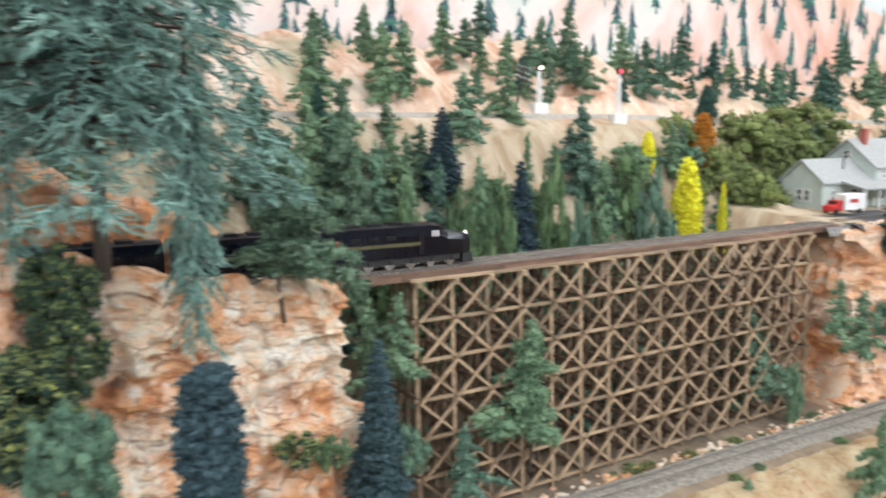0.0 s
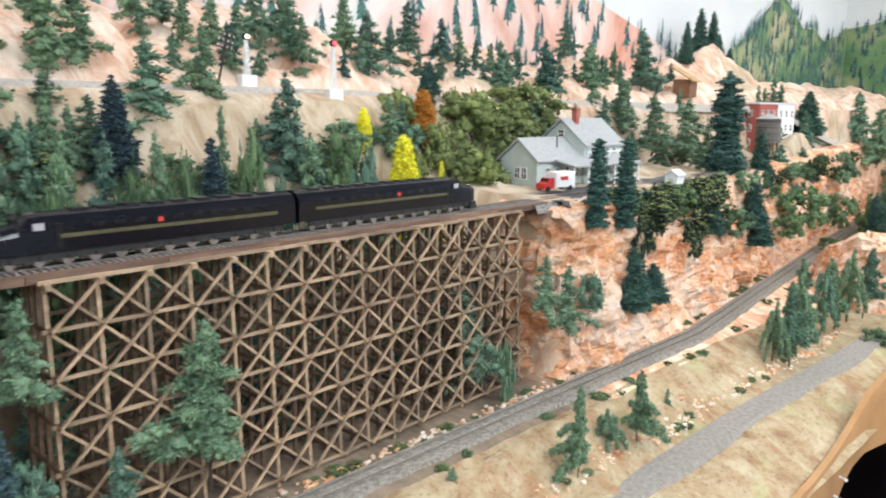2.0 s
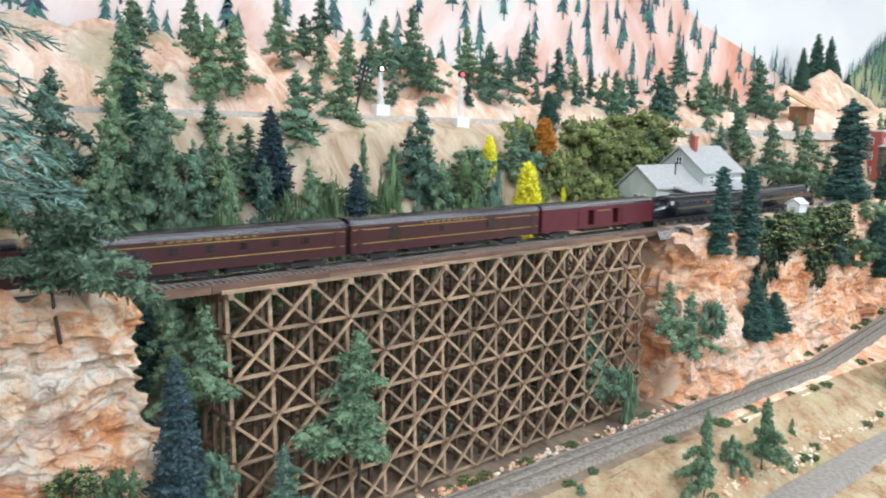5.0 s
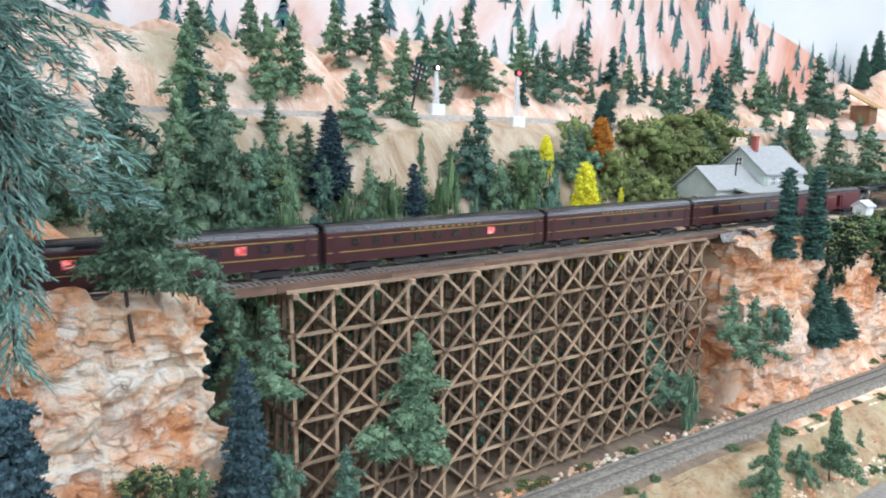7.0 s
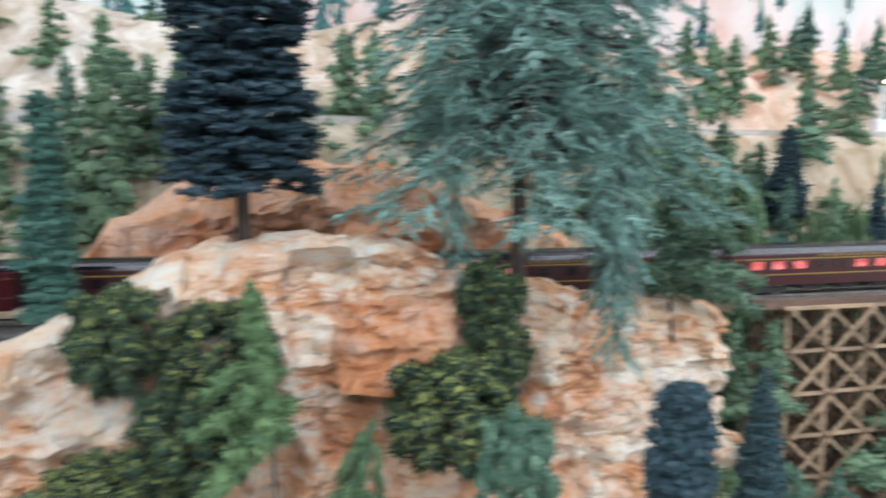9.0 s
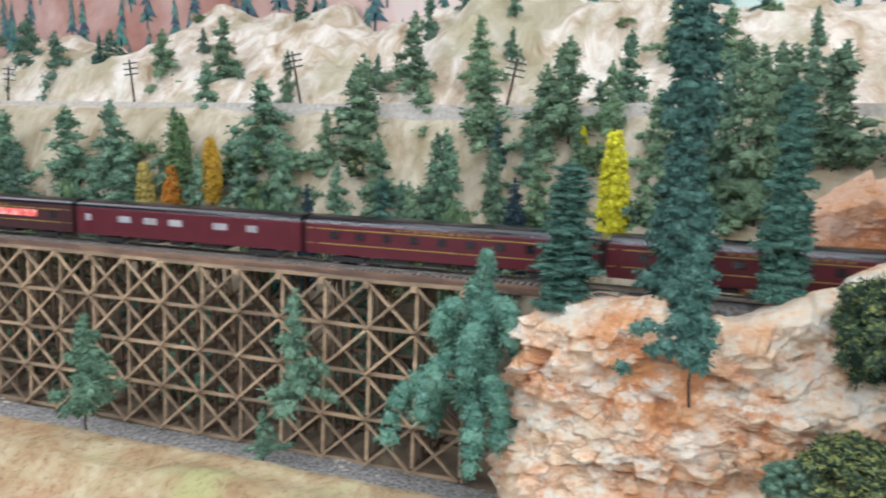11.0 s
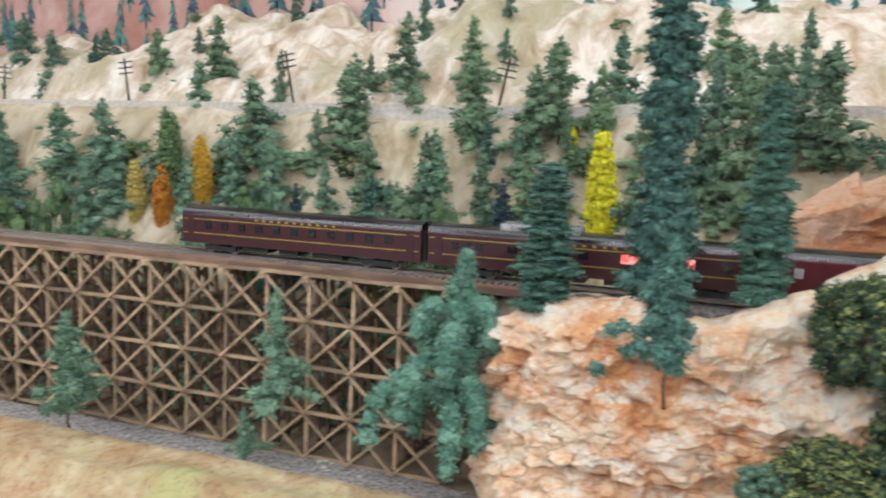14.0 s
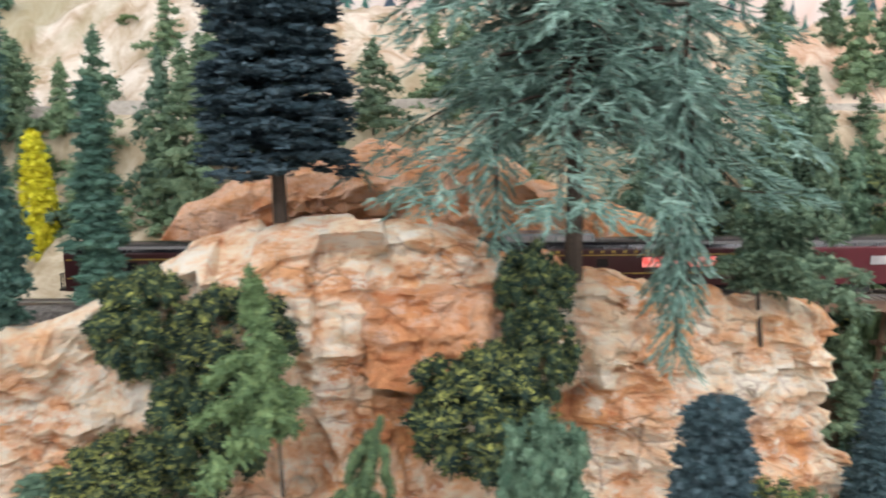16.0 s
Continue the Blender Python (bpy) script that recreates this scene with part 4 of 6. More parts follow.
def pole(x, y, h, lean=0.0, arms=1):
    z = base_z(x, y) - 0.004
    top = thing("telegraph_pole", pose(x, y, z, 0, lean, 0), "brown wooden telegraph pole with crossarms", "telegraph pole", "telegraph poles")
    g = Geo()
    g.tube((0, 0, 0), (0, 0, h), 0.0022, 0.0015, 7)
    part("pole", g, BARK, top)
    for k in range(arms):
        g = Geo()
        g.beam((-0.014, 0.001, h - 0.006 - 0.009 * k), (0.014, 0.001, h - 0.006 - 0.009 * k), 0.0018, 0.002)
        arm = part("crossarm", g, BARK, top)
        g = Geo()
        for i in range(4):
            xx = -0.012 + 0.008 * i
            g.tube((xx, 0.001, h - 0.005 - 0.009 * k), (xx, 0.001, h - 0.001 - 0.009 * k), 0.001, 0.0008, 6)
        part("insulator", g, SILVER, arm)


def brick_block():
    top = thing("brick_building", pose(2.60, 0.99, 1.37, 0, 0, -8), "three-storey red brick town building with white side wall", "building")
    g = Geo()
    g.box((0.055, 0.05, 0.075), (0.11, 0.10, 0.15))
    part("brick_wall", g, BRICK, top)
    g = Geo()
    g.box((0.165, 0.05, 0.075), (0.108, 0.10, 0.15))
    part("white_wall", g, WHITE, top)
    g = Geo()
    g.box((0.11, 0.05, 0.152), (0.226, 0.106, 0.006))
    part("cornice", g, SILVER, top)
    for k in range(3):
        for i in range(3):
            pane(top, (0.02 + 0.034 * i, -0.0005, 0.03 + 0.045 * k), (0.012, 0.002, 0.022))
            pane(top, (0.13 + 0.034 * i, -0.0005, 0.03 + 0.045 * k), (0.012, 0.002, 0.022))
        for i in range(2):
            pane(top, (-0.0005, 0.03 + 0.04 * i, 0.03 + 0.045 * k), (0.002, 0.012, 0.022))


brick_block()


def water_tank():
    x, y = 2.46, 0.905
    z = base_z(x, y) - 0.012
    top = thing("water_tank", pose(x, y, z), "dark wooden trackside water tank on timber legs", "water tank")
    g = Geo()
    g.tube((0, 0, 0.055), (0, 0, 0.125), 0.036, 0.034, 22)
    part("tank", g, TANKWOOD, top)
    for k in range(4):
        h = Geo()
        zz = 0.063 + 0.018 * k
        h.tube((0, 0, zz), (0, 0, zz + 0.0015), 0.0364, 0.0364, 22)
        part("hoop", h, UNDER, top)
    g = Geo()
    g.tube((0, 0, 0.125), (0, 0, 0.140), 0.038, 0.002, 22)
    part("roof", g, SHINGLE, top)
    for a in range(6):
        c, s = math.cos(a * 1.047), math.sin(a * 1.047)
        p = Geo()
        p.beam((0.031 * c, 0.031 * s, -0.004), (0.028 * c, 0.028 * s, 0.055), 0.005, 0.005)
        part("leg", p, TIMBER_DARK_SHADED, top)
    g = Geo()
    g.beam((0.03, -0.01, 0.066), (0.075, -0.03, 0.080), 0.004, 0.004)
    part("spout", g, UNDER, top)


water_tank()


def shed():
    x, y = 2.35, 1.12
    top = thing("wooden_shed", pose(x, y, base_z(x, y) + 0.01, 0, 0, 12), "brown shed with a tan lean-to roof on the hillside", "shed")
    g = Geo()
    g.box((0, 0, 0.012), (0.085, 0.05, 0.05))
    part("wall", g, BROWN, top)
    g = Geo()
    g.prism([(-0.036, 0.030), (0.034, 0.072), (0.034, 0.076), (-0.036, 0.034)], -0.055, 0.055, "x")
    part("roof", g, TANROOF, top)


shed()


def cottage():
    top = thing("cottage", pose(2.19, 0.375, 1.030, 0, 0, 20), "small grey-green cottage with a pale cream roof", "house")
    g = Geo()
    g.prism([(0, -0.05), (0.07, -0.05), (0.07, 0.034), (0.035, 0.062), (0, 0.034)], 0.0, 0.09, "x")
    part("wall", g, SIDING, top)
    g = Geo()
    gable(g, 0.0, 0.09, 0.0, 0.07, 0, 0.035, 0.063)
    part("roof", g, PAPER, top, "pale cream roof")
    g = Geo()
    g.prism([(-0.030, 0.022), (-0.001, 0.030), (-0.001, 0.033), (-0.030, 0.025)], 0.0, 0.09, "x")
    part("porch_roof", g, TANROOF, top)
    for y in (0.02, 0.05):
        pane(top, (-0.0005, y, 0.018), (0.002, 0.010, 0.016))


cottage()


def motor_car(x, y, turn):
    top = thing("motor_car", pose(x, y, base_z(x, y) + 0.004, 0, 0, turn), "black old-fashioned motor car parked by the dirt road", "car", "parked cars")
    g = Geo()
    g.prism([(-0.034, 0.006), (0.034, 0.006), (0.034, 0.015), (0.031, 0.018), (0.012, 0.019), (-0.030, 0.019), (-0.034, 0.014)], -0.0115, 0.0115, "y")
    body = part("body", g, CAR_ROOF, top)
    g = Geo()
    g.prism([(-0.024, 0.019), (0.012, 0.019), (0.006, 0.029), (0.001, 0.031), (-0.016, 0.031), (-0.022, 0.027)], -0.0105, 0.0105, "y")
    cabin = part("cabin", g, CAR_ROOF, top)
    recalc(body.data), recalc(cabin.data)
    for side in (-1, 1):
        for wx in (-0.011, 0.002):
            w = Geo()
            w.box((wx, side * 0.0106, 0.0245), (0.010, 0.0008, 0.007))
            part("window", w, GLASS_PALE, cabin)
        for wx in (-0.021, 0.021):
            w = Geo()
            w.tube((wx, side * 0.0095 - 0.002, 0.006), (wx, side * 0.0095 + 0.002, 0.006), 0.006, 0.006, 14)
            part("wheel", w, UNDER, top)


motor_car(1.985, 0.392, -20)
motor_car(2.06, 0.400, -28)


# ---- the train ----
CAR_Y = 0.0175


def truck_frame(parent, x, axles, wheelbase, r=0.0053):
    g = Geo()
    for s in (-1, 1):
        g.box((x, s * 0.0125, r + 0.0008), (wheelbase + 0.008, 0.003, 0.005))
        for k in range(axles):
            g.box((x - wheelbase / 2 + wheelbase * k / (axles - 1), s * 0.0140, r), (0.0045, 0.0015, 0.0045))
    g.box((x, 0, r + 0.002), (0.012, 0.026, 0.004))
    t = part("truck", g, UNDER, parent)
    for k in range(axles):
        xx = x - wheelbase / 2 + wheelbase * k / (axles - 1)
        w = Geo()
        for s in (-1, 1):
            w.tube((xx, s * 0.0075, r), (xx, s * 0.0098, r), r, r, 14)
        w.tube((xx, -0.008, r), (xx, 0.008, r), 0.0012, 0.0012, 6)
        part("wheelset", w, STEEL, t)


def roof_profile(z, h, w, n=10):
    return [(w * math.cos(math.pi * i / n), z + h * math.sin(math.pi * i / n) ** 0.8) for i in range(n + 1)]


def side_boxes(g, x, z, sx, sz, proud=0.0006):
    for s in (-1, 1):
        g.box((x, s * (CAR_Y + proud / 2), z), (sx, proud + 0.0006, sz))


def side_parts(name, x, z, sx, sz, proud, mat, parent):
    """The same panel on both sides of a car, each a part."""
    for s in (-1, 1):
        g = Geo()
        g.box((x, s * (CAR_Y + proud / 2), z), (sx, proud + 0.0006, sz))
        part(name, g, mat, parent)


def passenger_car(length, label, paint, layout, lit=(), bands=True, extra="", shell=GLASS_DARK):
    """layout: (position from the middle, width, height) of the windows; lit: which of them glow."""
    top = thing("railway_carriage", pose(0, 0, -3), label, "railway carriage", "train")
    half = length / 2 - 0.003
    g = Geo()
    g.prism([(-CAR_Y, 0.011), (CAR_Y, 0.011), (CAR_Y, 0.0405), (CAR_Y * 0.97, 0.042), (-CAR_Y * 0.97, 0.042), (-CAR_Y, 0.0405)], -half, half, "x")
    body = part("body", g, paint, top)
    g = Geo()
    prof = roof_profile(0.0418, 0.0070, CAR_Y * 0.985)
    g.prism(prof, -half, half, "x")
    roof = part("roof", g, CAR_ROOF, top)
    recalc(body.data), recalc(roof.data)
    if bands:
        for z in (0.0215, 0.0365):
            side_parts("gold_stripe", 0, z, 2 * half - 0.004, 0.0008, 0.0004, GOLD, body)
        for side in (-1, 1):
            s = Geo()
            for i in range(11):
                s.box((-0.045 + 0.009 * i, side * (CAR_Y + 0.0002), 0.0392), (0.0032, 0.0010, 0.0019))
            part("lettering", s, GOLD, body)
    for i, (x, w, h) in enumerate(layout):
        side_parts("window", x, 0.0305, w, h, 0.0008, LIT if i in lit else shell, body)
    for e in (-1, 1):
        g = Geo()
        g.box((e * (half + 0.0012), 0, 0.026), (0.0028, 0.020, 0.028))
        part("vestibule", g, UNDER, top)
        side_parts("door", e * (half - 0.011), 0.0255, 0.0075, 0.024, 0.0005, paint, body)
        truck_frame(top, e * (half - 0.045), 2, 0.031)
    g = Geo()
    for x, w in ((-0.05, 0.03), (-0.01, 0.022), (0.035, 0.034)):
        g.box((x, 0, 0.0085), (w, 0.026, 0.006))
    part("underfloor_gear", g, UNDER, top)
    if extra == "skylight":
        g = Geo()
        g.box((-0.042, 0, 0.050), (0.074, 0.026, 0.007), bevel=0.0015)
        dome = part("skylight", g, GLAZING, top, "silver glazed skylight")
        for i in range(7):
            for s in (-1, 1):
                p = Geo()
                p.box((-0.072 + 0.010 * i, s * 0.0131, 0.0500), (0.008, 0.0008, 0.0042))
                part("pane", p, GLASS_PALE, dome)
    if extra == "tail":
        g = Geo()
        g.box((-half - 0.003, 0, 0.012), (0.007, 0.030, 0.002))
        for i in range(7):
            g.box((-half - 0.006, -0.012 + 0.004 * i, 0.018), (0.0008, 0.0008, 0.012))
        g.box((-half - 0.006, 0, 0.0242), (0.001, 0.027, 0.001))
        part("rear_railing", g, UNDER, top)
    return top


def even(n, span, w=0.0085, h=0.0075):
    return [(-span / 2 + span * i / (n - 1), w, h) for i in range(n)]


def baggage_car(length, label):
    """A maroon car with two side doors standing open."""
    top = thing("baggage_car", pose(0, 0, -3), label, "baggage car", "train")
    half = length / 2 - 0.003
    edges = [-half, -0.031, -0.017, 0.026, 0.040, half]
    g = Geo()
    for k in (0, 2, 4):
        g.prism([(-CAR_Y, 0.011), (CAR_Y, 0.011), (CAR_Y, 0.041), (-CAR_Y, 0.041)], edges[k], edges[k + 1], "x")
    for k in (1, 3):
        for z0, z1 in ((0.011, 0.015), (0.036, 0.041)):
            g.prism([(-CAR_Y, z0), (CAR_Y, z0), (CAR_Y, z1), (-CAR_Y, z1)], edges[k], edges[k + 1], "x")
    body = part("body", g, MAROON, top)
    g = Geo()
    for k in (1, 3):
        g.box(((edges[k] + edges[k + 1]) / 2, 0, 0.0255), (0.0138, 0.006, 0.0205))
    part("load", g, BROWN, top, "brown crates inside the open doors")
    g = Geo()
    g.prism(roof_profile(0.0412, 0.0068, CAR_Y * 0.99), -half, half, "x")
    roof = part("roof", g, CAR_ROOF, top)
    recalc(roof.data)
    for x in (-0.046, 0.055):
        side_parts("sliding_door", x, 0.0255, 0.0145, 0.0215, 0.0006, MAROON, body)
    s = Geo()
    for i in range(6):
        side_boxes(s, -0.008 + 0.005 * i, 0.0345, 0.003, 0.0016, 0.0004)
    part("lettering", s, GOLD, body)
    for e in (-1, 1):
        g = Geo()
        g.box((e * (half + 0.0012), 0, 0.026), (0.0028, 0.020, 0.028))
        part("vestibule", g, UNDER, top)
        truck_frame(top, e * (half - 0.040), 3, 0.036)
    g = Geo()
    g.box((0, 0, 0.0085), (0.06, 0.022, 0.006))
    part("underfloor_gear", g, UNDER, top)
    return top


def locomotive(length, label):
    top = thing("diesel_locomotive", pose(0, 0, -3), label, "locomotive", "train")
    half = length / 2 - 0.002
    w = 0.0178
    sect = [(-w, 0.013), (-w, 0.034), (-w * 0.93, 0.039), (-w * 0.72, 0.0435), (-w * 0.35, 0.0458), (0, 0.0465)]
    sect = sect + [(-y, z) for y, z in sect[-2::-1]]
    stations = [(-half, 1.0, 1.0), (half - 0.048, 1.0, 1.0), (half - 0.040, 1.0, 0.97), (half - 0.030, 0.99, 0.74), (half - 0.012, 0.93, 0.66), (half - 0.003, 0.80, 0.60), (half, 0.62, 0.52)]
    g = Geo()
    n = len(sect)
    for x, sy, sz in stations:
        g.v.extend((x, y * sy, 0.013 + (z - 0.013) * sz) for y, z in sect)
    for i in range(len(stations) - 1):
        g.f += [(i * n + j, i * n + (j + 1) % n, (i + 1) * n + (j + 1) % n, (i + 1) * n + j) for j in range(n)]
    g.f += [tuple(range(n)), tuple(range((len(stations) - 1) * n, len(stations) * n))]
    body = part("body", g, LOCO, top)
    recalc(body.data)
    s = Geo()
    for side in (-1, 1):
        s.box((-0.020, side * (w + 0.0001), 0.0262), (length - 0.090, 0.0008, 0.0034))
    part("stripe", s, BUFF, body, "buff stripe along the side")
    s = Geo()
    for side in (-1, 1):
        s.prism([(-0.0022, 0.0300), (0.0022, 0.0300), (0.0027, 0.0338), (0.0, 0.0350), (-0.0027, 0.0338)], side * w - 0.0006, side * w + 0.0006, "y")
    part("number_plate", s, KEYSTONE, body, "small red keystone plate")
    for side in (-1, 1):
        c = Geo()
        c.box((half - 0.046, side * (w + 0.0001), 0.0355), (0.009, 0.0008, 0.006))
        part("cab_window", c, GLASS_PALE, body)
        d = Geo()
        d.box((half - 0.062, side * (w + 0.0001), 0.026), (0.006, 0.0006, 0.022))
        part("door", d, LOCO_ROOF, body)
    c = Geo()
    for side in (-1, 1):
        c.box((half - 0.0355, side * 0.0075, 0.0405), (0.006, 0.010, 0.005), Euler((0, radians(35), 0)).to_matrix())
    part("windscreen", c, GLASS_DARK, body)
    c = Geo()
    c.tube((half - 0.004, 0, 0.0300), (half + 0.001, 0, 0.0300), 0.0030, 0.0030, 14)
    part("headlamp", c, LAMP_GLOW, body, "glowing headlamp")
    for i in range(9):
        g = Geo()
        g.box((-half + 0.03 + 0.024 * i, 0, 0.0463), (0.015, 0.014, 0.0022), bevel=0.0005)
        part("roof_fan", g, LOCO_ROOF, top)
    for i in range(10):
        for side in (-1, 1):
            v = Geo()
            v.box((-half + 0.04 + 0.019 * i, side * (w + 0.0001), 0.0335), (0.010, 0.0007, 0.0035))
            part("louvre", v, LOCO_ROOF, body)
    g = Geo()
    for side in (-1, 1):
        g.box((0, side * 0.0138, 0.0095), (length - 0.035, 0.003, 0.0062))
    frame_bar = part("side_frame", g, UNDER, top)
    for i in range(12):
        x = -half + 0.024 + (length - 0.052) * i / 11
        wg = Geo()
        r = 0.0058 if 1 < i < 10 else 0.0046
        for side in (-1, 1):
            wg.tube((x, side * 0.0075, r), (x, side * 0.0100, r), r, r, 14)
        part("wheelset", wg, STEEL, frame_bar)
        for side in (-1, 1):
            j = Geo()
            j.box((x, side * 0.0158, 0.0085), (0.0055, 0.0016, 0.0048), bevel=0.0006)
            part("axle_box", j, UNDER, frame_bar)
    g = Geo()
    g.prism([(half - 0.012, 0.002), (half + 0.001, 0.002), (half - 0.001, 0.012), (half - 0.012, 0.012)], -0.0155, 0.0155, "y")
    part("pilot", g, UNDER, top)
    return top


def build_train():
    """Things, their distance behind the leading nose, and whether they face backwards."""
    made, at = [], 0.0

    def couple(ob, length, turned=False):
        nonlocal at
        made.append((ob, at + length / 2, turned))
        at += length

    couple(locomotive(0.311, "black-green streamlined diesel locomotive with buff stripe"), 0.312)
    couple(locomotive(0.311, "black-green streamlined diesel locomotive running nose to the rear"), 0.313, True)
    couple(baggage_car(0.262, "maroon baggage car with two open side doors"), 0.263)
    tus = "tuscan red carriage with gold stripes"
    couple(passenger_car(0.301, tus + ", few windows", TUSCAN, [(0.06, 0.013, 0.013), (-0.09, 0.013, 0.013), (-0.02, 0.006, 0.006)]), 0.302)
    couple(passenger_car(0.301, tus + ", small windows", TUSCAN, even(7, 0.20, 0.007, 0.006)), 0.302)
    couple(passenger_car(0.301, tus + ", a lit window", TUSCAN, even(10, 0.23), lit=(7,)), 0.302)
    couple(passenger_car(0.301, tus + ", rows of windows", TUSCAN, even(11, 0.235), lit=(2, 8)), 0.302)
    couple(passenger_car(0.301, tus + " and glowing red windows", TUSCAN, even(11, 0.235), lit=(0, 1, 2, 5, 6)), 0.302)
    couple(passenger_car(0.301, tus + " and glowing red windows", TUSCAN, even(9, 0.22, 0.011), lit=(1, 2, 6)), 0.302)
    couple(passenger_car(0.301, tus + ", rows of windows", TUSCAN, even(11, 0.235), lit=(4, 5)), 0.302)
    couple(passenger_car(0.301, "maroon sleeping car with pale blinds", MAROON, even(8, 0.22, 0.012), bands=True), 0.302)
    couple(passenger_car(0.301, "maroon sleeping car with dark windows", MAROON, even(10, 0.23), bands=True), 0.302)
    couple(passenger_car(0.301, "maroon sleeping car with dark windows", MAROON, even(9, 0.23), bands=True), 0.302)
    couple(passenger_car(0.301, "maroon dining car with wide pale windows", MAROON, [(-0.130, 0.007, 0.008), (-0.078, 0.017, 0.007), (-0.042, 0.017, 0.007), (-0.008, 0.017, 0.007), (0.050, 0.017, 0.007), (0.090, 0.012, 0.007)], bands=False, shell=GLASS_PALE), 0.302)
    couple(passenger_car(0.301, "tuscan red lounge car with a silver skylight and lit windows", TUSCAN, [(0.042, 0.0195, 0.008), (0.064, 0.0195, 0.008), (0.085, 0.016, 0.008), (-0.065, 0.009, 0.006), (-0.03, 0.009, 0.006), (0.0, 0.009, 0.006), (-0.120, 0.006, 0.006), (-0.108, 0.006, 0.006), (-0.096, 0.006, 0.006), (0.118, 0.008, 0.008)], lit=(0, 1, 2), extra="skylight"), 0.302)
    couple(passenger_car(0.283, "tuscan red observation car with a rear railing", TUSCAN, even(11, 0.21, 0.008), extra="tail"), 0.284)
    return made


TRAIN = build_train()
SPEED, NOSE = 0.2505, 0.436


def train_pose(x, turned):
    slope = (line_y(x + 0.1) - line_y(x - 0.1)) / 0.2
    return pose(x, line_y(x), RAIL_Z, 0, 0, math.degrees(math.atan(slope)) + (180 if turned else 0))


def motions():
    for ob, behind, turned in TRAIN:
        walk(ob, [(t, train_pose(NOSE + SPEED * t + 0.0022 * max(0, t - 13) ** 2 - behind, turned)) for t in range(0, 17)])


# ---- trees ----
def ico(sub):
    bm = bmesh.new()
    bmesh.ops.create_icosphere(bm, subdivisions=sub, radius=1.0)
    vs = np.array([v.co[:] for v in bm.verts])
    fs = [tuple(v.index for v in f.verts) for f in bm.faces]
    bm.free()
    return vs, fs


ICO = ico(2)
ICO_SMALL = ico(1)


def puff(g, rng, c, r, flat=0.75, fuzz=30, leaf=0.35, droop=0.0):
    """A ragged foam clump: a lumpy core under a coat of fine tufts that stand out from it."""
    vs, fs = ICO if fuzz >= 44 else ICO_SMALL
    s = np.array([1.0, 1.0, flat]) * r * rng.uniform(0.85, 1.15, 3)
    p = vs * rng.uniform(0.62, 1.05, len(vs))[:, None] * s * 0.86
    g.add(p + c, fs)
    d = rng.normal(size=(fuzz, 3))
    d /= np.linalg.norm(d, axis=1)[:, None]
    base = c + d * s * rng.uniform(0.62, 1.02, (fuzz, 1))
    side = rng.normal(size=(fuzz, 3))
    side *= r * leaf * 0.40 / np.linalg.norm(side, axis=1)[:, None]
    tip = base + (d * 0.8 + rng.normal(size=(fuzz, 3)) * 0.40) * s * leaf
    tip[:, 2] -= droop * r
    for a, w, e in zip(base, side, tip):
        g.add([a - w, a + w, e + w * 0.5, e - w * 0.5], [(0, 1, 2, 3)])


def trunk_geo(rng, h, r, bend=0.03, n=6):
    g = Geo()
    pts = [Vector((0, 0, 0))]
    for i in range(1, n + 1):
        pts.append(Vector((rng.uniform(-bend, bend), rng.uniform(-bend, bend), h * i / n)))
    for i in range(n):
        g.tube(pts[i], pts[i + 1], r * (1 - 0.85 * i / n), r * (1 - 0.85 * (i + 1) / n), 7)
    return g


def make_pine(seed, foot=0.14, fuzz=26, limbs=17, clump=0.076, spread=0.29):
    """Open foam pine: sagging limbs strung with soft clumps, uneven all round; one unit high, about 0.5 wide."""
    rng = np.random.default_rng(seed)
    wood, crown = trunk_geo(rng, 0.95, 0.010), Geo()
    heavy = rng.uniform(0, 6.28)
    for i in range(limbs):
        f = i / (limbs - 1)
        z = foot + (0.90 - foot) * f + rng.uniform(-0.025, 0.025)
        a = i * 2.4 + rng.uniform(-0.6, 0.6)
        reach = (spread * (1 - f) ** 0.75 + 0.03) * rng.uniform(0.40, 1.25) * (1 + 0.35 * math.cos(a - heavy))
        sag = rng.uniform(0.25, 0.62) * reach
        dx, dy = math.cos(a), math.sin(a)
        n = 2 + int(reach / 0.085)
        last = (0, 0, z)
        for k in range(n):
            q = (k + 0.6) / n
            if k and rng.random() < 0.18:
                continue
            c = np.array([dx * reach * q, dy * reach * q, z + 0.10 * reach * q - sag * q * q]) + rng.normal(size=3) * 0.008
            puff(crown, rng, c, clump * rng.uniform(0.80, 1.25) * (1.15 - 0.50 * f) * (1.08 - 0.30 * q), 0.86, fuzz, 0.42, 0.10)
            wood.tube(last, tuple(c), 0.0042 * (1.1 - q), 0.0034 * (1.1 - q), 4)
            last = tuple(c)
    for z, r in ((0.80, 0.066), (0.87, 0.054), (0.93, 0.040), (0.98, 0.026)):
        puff(crown, rng, np.array([rng.uniform(-0.012, 0.012), rng.uniform(-0.012, 0.012), z]), r, 1.15, fuzz, 0.42)
    return wood, crown


